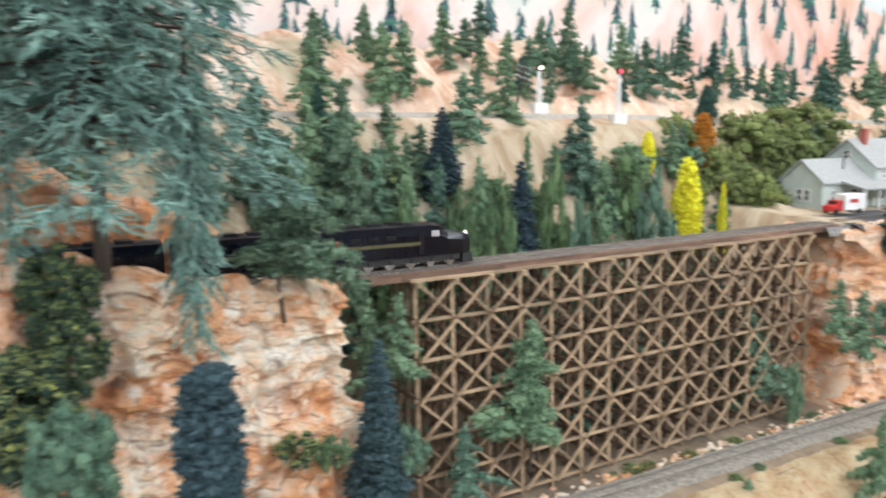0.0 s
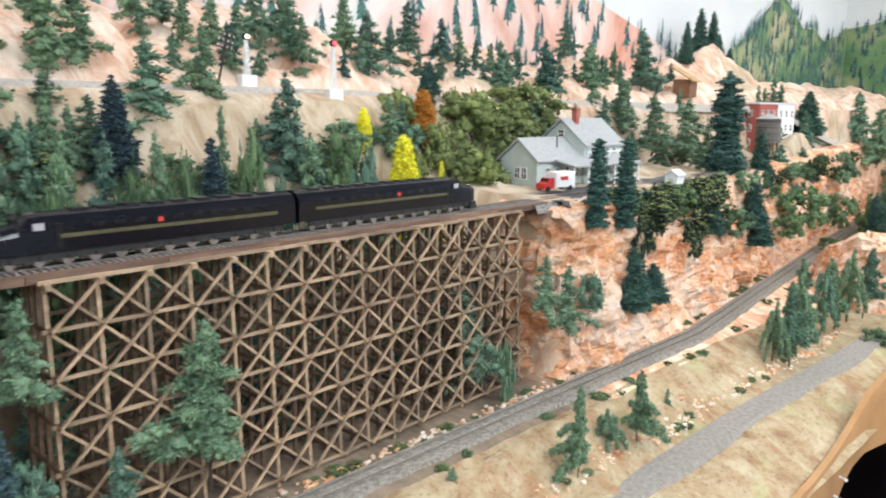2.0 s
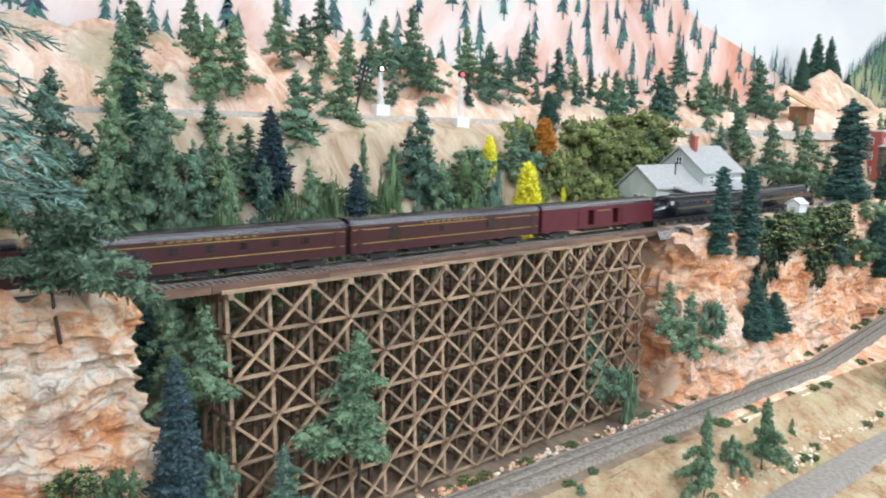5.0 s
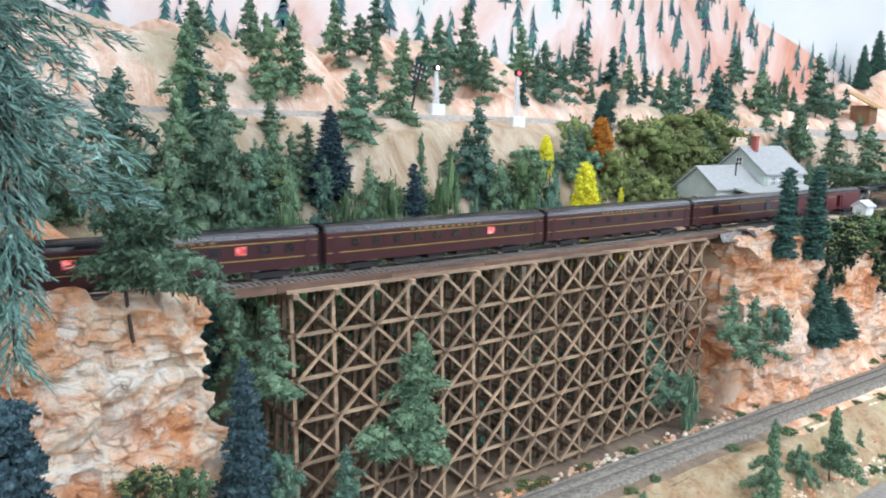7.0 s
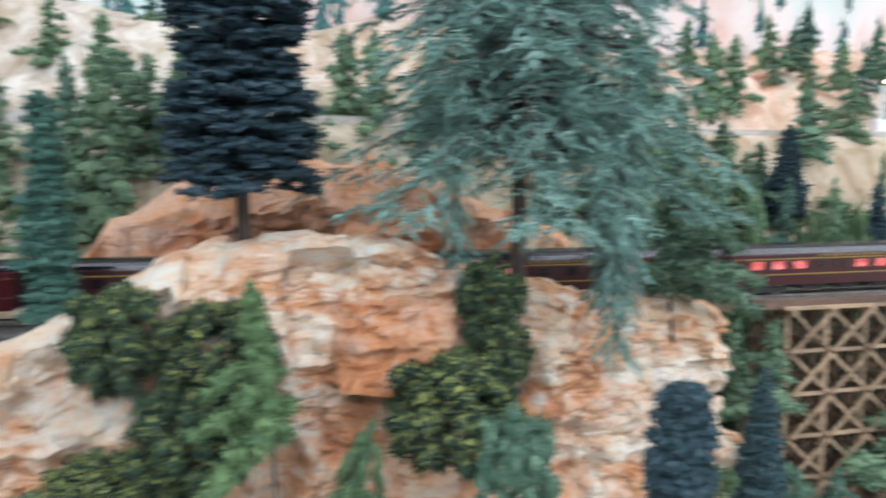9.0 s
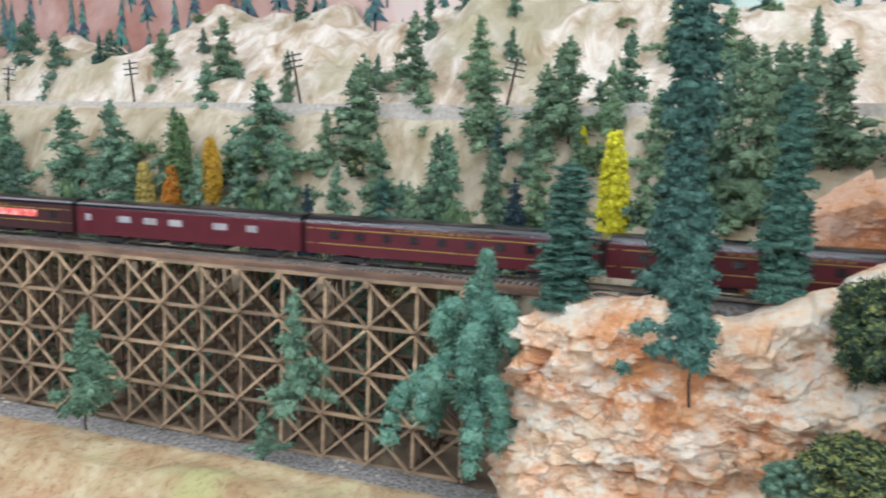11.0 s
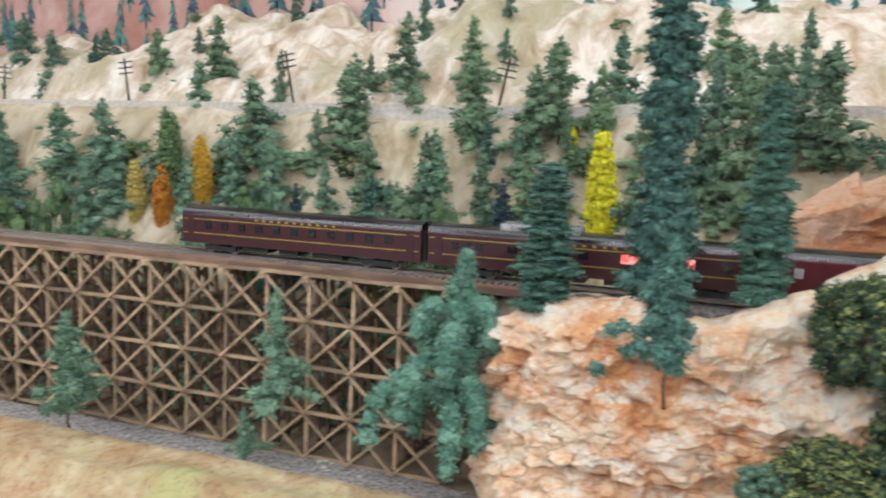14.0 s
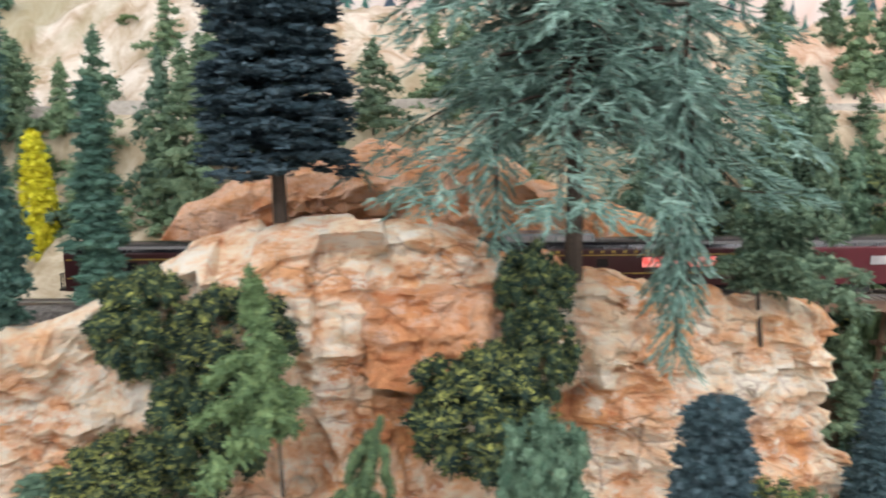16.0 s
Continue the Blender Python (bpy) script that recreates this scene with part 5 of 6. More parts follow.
def make_spruce(seed, width=0.15, bare=0.05, tiers=20, taper=0.62, shag=0.12, fuzz=38):
    """Dense bristle spruce with short shaggy twigs all over; one unit high."""
    rng = np.random.default_rng(seed)
    wood, crown = trunk_geo(rng, 0.96, 0.016, 0.004), Geo()
    for i in range(tiers):
        f = i / (tiers - 1)
        z = bare + (0.96 - bare) * f
        r = (width * (1 - f) ** taper + 0.012) * rng.uniform(1 - shag, 1 + shag)
        puff(crown, rng, np.array([0, 0, z]), r * 0.80, 0.75, 44, 0.25)
        n = max(4, int(8 * (1 - f) + 4))
        for k in range(n):
            a = 6.28 * k / n + rng.uniform(-0.3, 0.3)
            rr = r * rng.uniform(0.55, 0.95)
            puff(crown, rng, np.array([math.cos(a) * rr, math.sin(a) * rr, z - rr * 0.12 + rng.uniform(-0.02, 0.02)]), r * 0.30 + 0.014, 0.55, fuzz, 0.95 - 0.011 * fuzz, 0.06)
    return wood, crown


def make_tiered(seed):
    """Column spruce of wide flat bristle shelves on a bare stem; one unit high."""
    rng = np.random.default_rng(seed)
    wood, crown = trunk_geo(rng, 0.97, 0.017, 0.002), Geo()
    z, k = 0.16, 0
    shelf = (1.08, 1.12, 1.02, 0.80, 0.98, 0.94, 0.70, 0.72, 0.74, 0.52)
    while z < 0.97:
        r = 0.150 * shelf[min(9, int((z - 0.16) / 0.082))] * rng.uniform(0.95, 1.05)
        for ring, num in ((0.88, 20), (0.6, 13), (0.25, 6)):
            for i in range(num):
                a = 6.28 * i / num + rng.uniform(-0.1, 0.1)
                rr = r * ring * rng.uniform(0.9, 1.05)
                puff(crown, rng, np.array([math.cos(a) * rr, math.sin(a) * rr, z + rng.uniform(-0.016, 0.018) + 0.008 * math.sin(3 * a + k) - 0.02 * ring]), rng.uniform(0.022, 0.034), 0.40, 46, 0.42)
        z += 0.036 if k % 2 else 0.027
        k += 1
    return wood, crown


def make_fir(seed):
    """Tall feathery fir: limbs of fine needles, two long strands hanging low; one unit high."""
    rng = np.random.default_rng(seed)
    wood, crown = trunk_geo(rng, 0.98, 0.0125, 0.004), Geo()

    def needles(p, d, length, count):
        """One soft spray: needles along a sagging twig."""
        side = np.array([-d[1], d[0], 0.0])
        for k in range(count):
            f = (k + rng.uniform(0, 1)) / count
            q = p + d * length * f + np.array([0, 0, -0.45 * length * f * f])
            way = d * 0.8 + side * rng.uniform(-0.9, 0.9) + np.array([0, 0, rng.uniform(-1.0, 0.25)])
            tip = q + way / np.linalg.norm(way) * rng.uniform(0.010, 0.022)
            w = rng.normal(size=3)
            w *= 0.0017 / np.linalg.norm(w)
            crown.add([q - w, q + w, tip + w * 0.4, tip - w * 0.4], [(0, 1, 2, 3)])

    def limb(z, a, reach, sag, low=0.16, full=3):
        dx, dy = math.cos(a), math.sin(a)
        last = np.array([0, 0, z])
        for s in range(1, 10):
            f = s / 9
            p = np.array([dx * reach * f, dy * reach * f, max(low, z + 0.05 * f - sag * reach * f * f)])
            wood.tube(tuple(last), tuple(p), 0.0032 * (1.15 - f), 0.0030 * (1.1 - f), 4)
            last = p
            for _ in range(full):
                b = a + rng.uniform(-1.5, 1.5)
                needles(p + rng.normal(size=3) * 0.004, np.array([math.cos(b), math.sin(b), rng.uniform(-0.5, 0.1)]), rng.uniform(0.035, 0.065) * (1.2 - 0.5 * f), 15)

    for i in range(190):
        z = 0.25 + 0.73 * (i / 189) ** 1.05
        limb(z, i * 2.4 + rng.uniform(-0.4, 0.4), (0.315 * (1 - z) ** 0.50 + 0.02) * rng.uniform(0.35, 1.1), rng.uniform(0.3, 1.1))
    for z, a in ((0.32, 2.9), (0.34, 0.25), (0.30, 3.9), (0.36, 5.4)):
        limb(z, a, 0.29, 0.62, full=4)
    for x, y, top, foot in ((-0.110, -0.06, 0.36, 0.07), (0.098, -0.130, 0.42, -0.08), (0.112, -0.120, 0.36, 0.02), (0.085, -0.115, 0.36, 0.0)):
        wood.tube((0, 0, top + 0.02), (x, y, top), 0.003, 0.003, 4)
        wood.tube((x, y, top), (x, y, foot), 0.003, 0.0015, 4)
        z = top
        while z > foot:
            for _ in range(4):
                b = rng.uniform(0, 6.28)
                needles(np.array([x, y, z]), np.array([math.cos(b), math.sin(b), -1.2]), rng.uniform(0.018, 0.032), 12)
            z -= 0.014
    return wood, crown


def make_cone(seed):
    """Rounded dense cone of small clumps; one unit high."""
    rng = np.random.default_rng(seed)
    wood, crown = trunk_geo(rng, 0.9, 0.02, 0.004), Geo()
    for i in range(20):
        z = 0.08 + 0.88 * i / 19
        r = 0.21 * math.sin(min(1.0, (z + 0.22) * 1.15) * 1.57) * (1 - z) ** 0.55 + 0.012
        n = max(4, int(r * 76))
        for k in range(n):
            a = 6.28 * k / n + rng.uniform(-0.3, 0.3)
            puff(crown, rng, np.array([math.cos(a) * r * 0.8, math.sin(a) * r * 0.8, z + rng.uniform(-0.02, 0.02)]), rng.uniform(0.024, 0.040), 0.9, 26, 0.5)
        puff(crown, rng, np.array([0, 0, z]), r * 0.75, 0.8, 10, 0.3)
    return wood, crown


def make_droop(seed):
    """Weeping pine: a narrow soft top over a few long fat fronds that arch out and hang apart; one unit high."""
    rng = np.random.default_rng(seed)
    wood, crown = trunk_geo(rng, 0.95, 0.011), Geo()
    for i in range(20):
        f = i / 19
        z = 0.40 + 0.60 * f
        r = 0.030 + 0.050 * (1 - f)
        for _ in range(2):
            puff(crown, rng, np.array([rng.normal() * 0.28 * r, rng.normal() * 0.28 * r, z - 0.01]), r * rng.uniform(0.7, 1.0), 1.1, 120, 0.24, 0.08)
    for i in range(15):
        z = 0.30 + 0.50 * i / 14
        a = i * 2.4 + rng.uniform(-0.5, 0.5)
        reach = (0.44 * (1 - z) ** 0.9 + 0.03) * rng.uniform(0.65, 1.15)
        hang = rng.uniform(0.55, 1.0)
        dx, dy = math.cos(a), math.sin(a)
        last = (0, 0, z)
        for k in range(9):
            q = (k + 1) / 9
            c = np.array([dx * reach * math.sin(q * 1.45), dy * reach * math.sin(q * 1.45), z + 0.05 * math.sin(q * 3.1) - reach * hang * q ** 2.6])
            if k > 2:
                puff(crown, rng, c, (0.047 - 0.020 * abs(q - 0.7)) * rng.uniform(0.9, 1.1), 1.1, 96, 0.27, 0.10)
            wood.tube(last, tuple(c), 0.004, 0.003, 4)
            last = tuple(c)
    return wood, crown


def make_bush(seed, n=46, fuzz=22, grain=(0.070, 0.120), leaf=0.42):
    """Shaggy lichen mound, about one unit wide and 0.6 high, rooted in the slope."""
    rng = np.random.default_rng(seed)
    wood, crown = Geo(), Geo()
    wood.tube((0, 0, 0.02), (0, 0, 0.20), 0.03, 0.02, 6)
    for i in range(n):
        d = rng.normal(size=3)
        d /= np.linalg.norm(d)
        f = rng.uniform(0.5, 1.0)
        c = np.array([d[0] * 0.42 * f, d[1] * 0.42 * f, 0.25 + d[2] * 0.29 * f])
        puff(crown, rng, c, rng.uniform(*grain), 0.8, fuzz, leaf)
    return wood, crown


STOCK = {}


def stock(kind, index, maker, *args):
    wood, crown = maker(*args)
    STOCK[kind, index] = (wood.mesh(kind + "_trunk"), crown.mesh(kind + "_crown"))


for i in range(8):
    stock("pine", i, make_pine, 20 + i)
for i in range(2):
    stock("tallpine", i, make_pine, 30 + i, 0.32, 90, 20, 0.058, 0.27)
    stock("leafbush", i, make_bush, 56 + i, 150, 84, (0.042, 0.076), 0.34)
for i in range(3):
    stock("spruce", i, make_spruce, 40 + i)
    stock("bush", i, make_bush, 50 + i)
for i in range(2):
    stock("droop", i, make_droop, 60 + i)
    stock("cone", i, make_cone, 70 + i)
stock("tiered", 0, make_tiered, 80)
stock("column", 0, make_spruce, 90, 0.088, 0.02, 26, 0.20, 0.30, 56)
stock("column", 1, make_spruce, 91, 0.088, 0.02, 24, 0.22, 0.30, 56)
stock("fir", 0, make_fir, 95)
TINTED = {}
NAMES = {"pine": "pine_tree", "tallpine": "pine_tree", "spruce": "spruce_tree", "bush": "bush", "leafbush": "bush", "droop": "weeping_pine", "cone": "autumn_tree", "tiered": "blue_spruce", "column": "column_spruce", "fir": "fir_tree"}
PLACED = random.Random(12)


def tree(kind, x, y, z, h, w, mat, label, lean=0.0, index=None):
    """A tree with its foot at (x, y, z), h high; w widens its crown."""
    count = sum(1 for k in STOCK if k[0] == kind)
    index = PLACED.randrange(count) if index is None else index
    wood, crown = STOCK[kind, index]
    key = (kind, index, mat.name)
    if key not in TINTED:
        me = crown.copy()
        me.materials.append(mat)
        TINTED[key] = me
    top = thing(NAMES[kind], pose(x, y, z, 0, lean, PLACED.uniform(0, 360)) if kind not in ("droop", "fir") else pose(x, y, z, 0, lean, 20 * index), label, "bush" if kind.endswith("bush") else "tree", "bushes on the layout" if kind.endswith("bush") else "trees on the layout")
    top.scale = (h * w, h * w, h)
    part("trunk", wood, BARK, top)
    part("crown", TINTED[key], mat, top)
    return top


def pine(x, y, z, h, w=1.0, mat=PINE, lean=0.0):
    tree("pine", x, y, z, h, w, mat, "green foam pine with open limbs on the hillside", lean)


def tallpine(x, y, z, h, w=1.0, mat=PINE, lean=0.0):
    tree("tallpine", x, y, z, h, w, mat, "slender pine with a bare lower stem on the rocks", lean)


def spruce(x, y, z, h, w=1.0, mat=SPRUCE, lean=0.0):
    tree("spruce", x, y, z, h, w, mat, "dark bristle spruce with dense whorls", lean)


def column(x, y, z, h, w=1.0, mat=SPRUCE, lean=0.0):
    tree("column", x, y, z, h, w, mat, "tall narrow dark green bristle spruce beside the track", lean)


def droop(x, y, z, h, w=1.0, mat=TEAL, lean=0.0):
    tree("droop", x, y, z, h, w, mat, "blue-green pine with heavy hanging tufts", lean)


def cone(x, y, z, h, w=1.0, mat=YELLOW, lean=0.0):
    names = {YELLOW.name: "bright yellow", ORANGE.name: "rust orange", TANLEAF.name: "pale tan", GOLDLEAF.name: "old gold"}
    tree("cone", x, y, z, h, w, mat, names.get(mat.name, "green") + " autumn tree with a dense pointed crown", lean)


def bush(x, y, z, s, w=1.0, mat=LICHEN, lean=0.0):
    tree("bush", x, y, z, s, w, mat, "clump of olive and green lichen bush" if mat == OLIVE else "rounded green lichen bush")


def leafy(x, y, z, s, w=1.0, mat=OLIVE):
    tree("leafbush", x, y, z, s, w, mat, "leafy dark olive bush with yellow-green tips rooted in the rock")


# ---- planting ----
spruce(0.382, 1.000, 1.484, 0.078, 1.14, SPRUCE)
pine(0.405, 0.970, 1.435, 0.127, 1.13, PINE)
pine(0.375, 0.930, 1.370, 0.146, 1.15, TEAL)
pine(0.485, 1.000, 1.471, 0.061, 1.99, PINE)
pine(0.583, 1.130, 1.541, 0.125, 1.25, PINE)
spruce(0.536, 0.930, 1.410, 0.119, 1.22, BLUE)
pine(0.611, 1.000, 1.458, 0.122, 1.38, TEAL)
pine(0.712, 1.030, 1.496, 0.110, 1.17, PINE)
pine(0.666, 0.910, 1.336, 0.157, 0.49, PINE)
spruce(0.633, 0.880, 1.282, 0.178, 0.79, BLUE)
pine(0.781, 0.930, 1.370, 0.169, 1.09, TEAL)
bush(0.685, 0.870, 1.264, 0.335, 0.16, LICHEN)
pine(0.793, 0.890, 1.300, 0.158, 0.80, PINE)
cone(0.941, 0.950, 1.420, 0.072, 1.20, YELLOW)
spruce(1.128, 1.000, 1.478, 0.100, 0.95, SPRUCE)
cone(1.092, 0.970, 1.425, 0.100, 1.55, ORANGE)
spruce(1.198, 1.060, 1.517, 0.064, 1.87, SPRUCE)
cone(0.962, 0.880, 1.282, 0.170, 0.98, YELLOW)
cone(1.035, 0.870, 1.264, 0.146, 0.37, YELLOW)
bush(0.859, 0.900, 1.318, 0.236, 0.40, LICHEN)
bush(0.878, 0.870, 1.264, 0.291, 0.27, TEAL)
bush(1.062, 1.010, 1.440, 0.142, 0.73, MOSS)
bush(1.226, 1.000, 1.449, 0.144, 0.93, MOSS)
bush(1.282, 0.970, 1.417, 0.147, 0.85, MOSS)
bush(1.430, 1.000, 1.424, 0.167, 0.81, MOSS)
bush(1.118, 0.930, 1.364, 0.125, 0.81, MOSS)
bush(1.158, 0.900, 1.355, 0.107, 0.86, MOSS)
bush(1.094, 0.950, 1.393, 0.144, 0.64, MOSS)
pine(0.315, 0.880, 1.282, 0.214, 0.73, PINE)
pine(0.377, 0.860, 1.238, 0.247, 0.52, PINE)
pine(0.445, 0.860, 1.238, 0.218, 0.67, PINE)
pine(0.421, 0.900, 1.318, 0.163, 0.83, TEAL)
pine(0.524, 0.970, 1.426, 0.078, 1.55, PINE)
pine(0.553, 0.860, 1.238, 0.223, 0.62, PINE)
bush(0.521, 0.860, 1.238, 0.369, 0.19, LICHEN)
bush(0.572, 0.850, 1.213, 0.401, 0.16, LICHEN)
bush(0.428, 0.840, 1.187, 0.444, 0.16, LICHEN)
bush(0.711, 0.840, 1.187, 0.408, 0.11, TEAL)
pine(0.501, 0.880, 1.282, 0.179, 0.77, TEAL)
pine(0.745, 0.950, 1.399, 0.077, 1.29, PINE)
pine(0.455, 1.200, 1.577, 0.108, 1.47, PINE)
pine(0.553, 1.220, 1.616, 0.087, 1.18, PINE)
pine(0.700, 1.220, 1.622, 0.093, 1.04, PINE)
pine(0.750, 1.220, 1.620, 0.073, 1.63, TEAL)
pine(0.810, 1.170, 1.588, 0.081, 1.33, PINE)
pine(0.848, 1.160, 1.579, 0.082, 1.32, TEAL)
pine(0.920, 1.220, 1.607, 0.100, 1.27, TEAL)
pine(0.986, 1.220, 1.594, 0.141, 1.11, PINE)
pine(0.964, 1.140, 1.564, 0.085, 1.21, PINE)
pine(0.962, 1.170, 1.570, 0.091, 1.15, TEAL)
pine(1.107, 1.200, 1.596, 0.109, 1.24, PINE)
pine(1.122, 1.150, 1.543, 0.129, 1.15, TEAL)
pine(1.295, 1.220, 1.603, 0.112, 1.32, TEAL)
pine(1.395, 1.220, 1.594, 0.093, 1.38, SPRUCE)
pine(1.206, 1.180, 1.575, 0.078, 1.35, TEAL)
pine(1.477, 1.120, 1.513, 0.126, 1.22, TEAL)
pine(1.671, 1.140, 1.530, 0.127, 1.21, SPRUCE)
pine(1.410, 1.050, 1.478, 0.055, 1.28, PINE)
pine(1.861, 1.140, 1.490, 0.174, 1.22, PINE)
pine(1.955, 1.280, 1.630, 0.106, 1.53, TEAL)
pine(2.160, 1.160, 1.549, 0.174, 1.18, TEAL)
pine(1.736, 1.050, 1.455, 0.084, 1.67, PINE)
pine(0.821, 1.280, 1.659, 0.081, 1.30, TEAL)
pine(1.618, 1.180, 1.557, 0.078, 1.19, SPRUCE)
pine(1.446, 1.140, 1.523, 0.076, 1.35, TEAL)
pine(1.530, 1.150, 1.522, 0.104, 1.23, TEAL)
pine(1.700, 1.150, 1.515, 0.117, 1.28, TEAL)
pine(1.886, 1.150, 1.503, 0.140, 1.27, PINE)
pine(2.249, 1.200, 1.538, 0.160, 1.28, TEAL)
pine(1.807, 1.000, 1.435, 0.130, 1.27, PINE)
pine(1.876, 0.960, 1.383, 0.153, 1.46, PINE)
pine(2.058, 0.960, 1.360, 0.165, 1.47, PINE)
pine(2.157, 1.250, 1.559, 0.113, 1.18, PINE)
pine(1.788, 1.050, 1.413, 0.107, 1.55, TEAL)
column(1.938, 0.800, 1.313, 0.279, 1.34, SPRUCE)
column(1.143, 0.645, 1.321, 0.135, 1.11, SPRUCE)
column(1.217, 0.640, 1.313, 0.142, 1.16, SPRUCE)
spruce(1.619, 0.680, 1.253, 0.087, 1.68, SPRUCE)
spruce(1.883, 0.700, 1.233, 0.137, 1.11, SPRUCE)
spruce(1.911, 0.690, 1.192, 0.093, 1.66, SPRUCE)
spruce(2.106, 0.780, 1.310, 0.143, 1.34, SPRUCE)
pine(2.604, 0.850, 1.282, 0.111, 1.33, TEAL)
spruce(2.449, 0.820, 1.301, 0.050, 2.44, SPRUCE)
spruce(2.620, 0.820, 1.291, 0.052, 2.50, SPRUCE)
pine(3.216, 1.050, 1.401, 0.171, 1.35, PINE)
pine(3.724, 1.020, 1.351, 0.234, 1.36, TEAL)
pine(4.138, 1.000, 1.332, 0.254, 1.27, TEAL)
pine(4.178, 0.900, 1.141, 0.313, 1.32, TEAL)
spruce(3.096, 0.860, 1.278, 0.081, 1.89, SPRUCE)
pine(3.780, 0.950, 1.269, 0.244, 1.31, PINE)
spruce(3.065, 1.000, 1.416, 0.161, 1.74, SPRUCE)
pine(2.393, 0.840, 1.252, 0.152, 1.56, TEAL)
bush(1.340, 0.660, 1.283, 0.125, 0.70, OLIVE)
bush(1.507, 0.680, 1.261, 0.149, 0.81, OLIVE)
bush(1.496, 0.660, 1.222, 0.118, 0.55, OLIVE)
bush(1.742, 0.690, 1.232, 0.113, 1.00, LICHEN)
bush(2.244, 0.720, 1.199, 0.195, 0.83, LICHEN)
bush(1.278, 0.640, 1.245, 0.138, 0.41, OLIVE)
spruce(1.255, 0.640, 1.168, 0.110, 1.57, SPRUCE)
spruce(1.332, 0.645, 1.167, 0.071, 2.14, SPRUCE)
bush(2.141, 0.710, 1.183, 0.107, 0.86, LICHEN)
pine(1.006, 0.635, 1.205, 0.087, 1.20, PINE)
pine(1.054, 0.630, 1.172, 0.100, 1.21, PINE)
bush(1.114, 0.630, 1.194, 0.111, 0.45, TEAL)
bush(2.657, 0.740, 1.153, 0.195, 0.59, LICHEN)
bush(2.979, 0.740, 1.078, 0.255, 0.42, LICHEN)
bush(3.433, 0.740, 1.068, 0.285, 0.51, LICHEN)
bush(2.507, 0.720, 1.105, 0.062, 1.45, LICHEN)
tallpine(0.886, 0.492, 1.034, 0.134, 0.66, PINE)
tallpine(1.034, 0.494, 1.036, 0.116, 0.85, PINE)
droop(0.992, 0.508, 1.040, 0.072, 1.20, PINE, -14)
pine(1.161, 0.518, 1.054, 0.034, 0.90, PINE)
pine(0.725, 0.550, 1.051, 0.050, 1.23, PINE)
droop(1.533, 0.503, 1.040, 0.122, 0.80, PINE, -8)
tallpine(1.566, 0.484, 1.030, 0.165, 0.85, TEAL, -6)
droop(1.640, 0.500, 1.040, 0.150, 0.75, PINE, 4)
tallpine(1.719, 0.510, 1.045, 0.165, 0.85, PINE, -6)
droop(1.790, 0.505, 1.040, 0.150, 0.72, TEAL, 5)
tallpine(1.866, 0.500, 1.040, 0.152, 0.95, PINE, -6)
droop(1.950, 0.500, 1.040, 0.165, 0.75, PINE, -5)
tallpine(2.030, 0.490, 1.035, 0.165, 0.90, TEAL, -4)
bush(1.862, 0.419, 1.022, 0.075, 0.95, LICHEN)
bush(1.590, 0.500, 1.040, 0.045, 1.00, LICHEN)
spruce(2.603, 0.620, 1.119, 0.121, 1.43, SPRUCE)
spruce(2.721, 0.600, 1.108, 0.072, 2.00, SPRUCE)
bush(2.447, 0.500, 1.106, 0.118, 0.87, LICHEN)
tallpine(0.489, 0.655, 1.121, 0.172, 1.24, PINE)
pine(0.332, 0.662, 1.242, 0.098, 1.25, PINE)
pine(0.310, 0.690, 1.252, 0.084, 1.15, PINE)
spruce(0.280, 0.600, 1.162, 0.157, 0.89, BLUE)
bush(0.951, 0.660, 1.079, 0.190, 0.17, PINE)
pine(0.927, 0.675, 1.113, 0.152, 0.91, PINE, 16)
bush(0.306, 0.600, 1.184, 0.091, 0.55, TEAL)
bush(0.229, 0.580, 1.215, 0.058, 0.65, LICHEN)
bush(0.193, 0.570, 1.230, 0.049, 0.91, OLIVE)
pine(0.395, 0.640, 1.122, 0.080, 1.26, TEAL)
tallpine(0.202, 0.618, 1.336, 0.152, 1.12, PINE)
column(-0.346, 0.625, 1.362, 0.278, 0.70, SPRUCE)
column(-0.273, 0.635, 1.376, 0.162, 0.98, SPRUCE)
column(-0.432, 0.625, 1.357, 0.117, 1.70, SPRUCE)
tallpine(-0.331, 0.535, 1.316, 0.115, 0.95, SEAFOAM)
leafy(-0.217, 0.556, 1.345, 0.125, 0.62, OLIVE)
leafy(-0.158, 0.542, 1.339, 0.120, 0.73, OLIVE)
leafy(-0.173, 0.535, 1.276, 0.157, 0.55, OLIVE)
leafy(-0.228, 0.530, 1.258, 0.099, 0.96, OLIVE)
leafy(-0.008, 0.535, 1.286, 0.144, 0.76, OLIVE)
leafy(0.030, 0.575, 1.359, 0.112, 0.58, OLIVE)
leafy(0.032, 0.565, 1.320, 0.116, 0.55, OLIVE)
tallpine(-0.123, 0.500, 1.286, 0.136, 0.82, LICHEN, 6)
droop(-0.087, 0.490, 1.252, 0.087, 0.80, LICHEN, 14)
leafy(0.027, 0.500, 1.263, 0.127, 0.52, TEAL)
leafy(-0.268, 0.520, 1.270, 0.045, 0.98, TEAL)
droop(-0.513, 0.625, 1.189, 0.206, 1.15, SEAFOAM, 4)
pine(-0.690, 0.640, 1.219, 0.125, 1.01, TEAL)
tallpine(-0.903, 0.600, 1.171, 0.136, 1.14, TEAL)
pine(-0.720, 0.630, 1.171, 0.055, 1.26, TEAL)
pine(-1.557, 1.160, 1.486, 0.203, 0.98, TEAL)
pine(-1.473, 1.140, 1.492, 0.161, 1.11, TEAL)
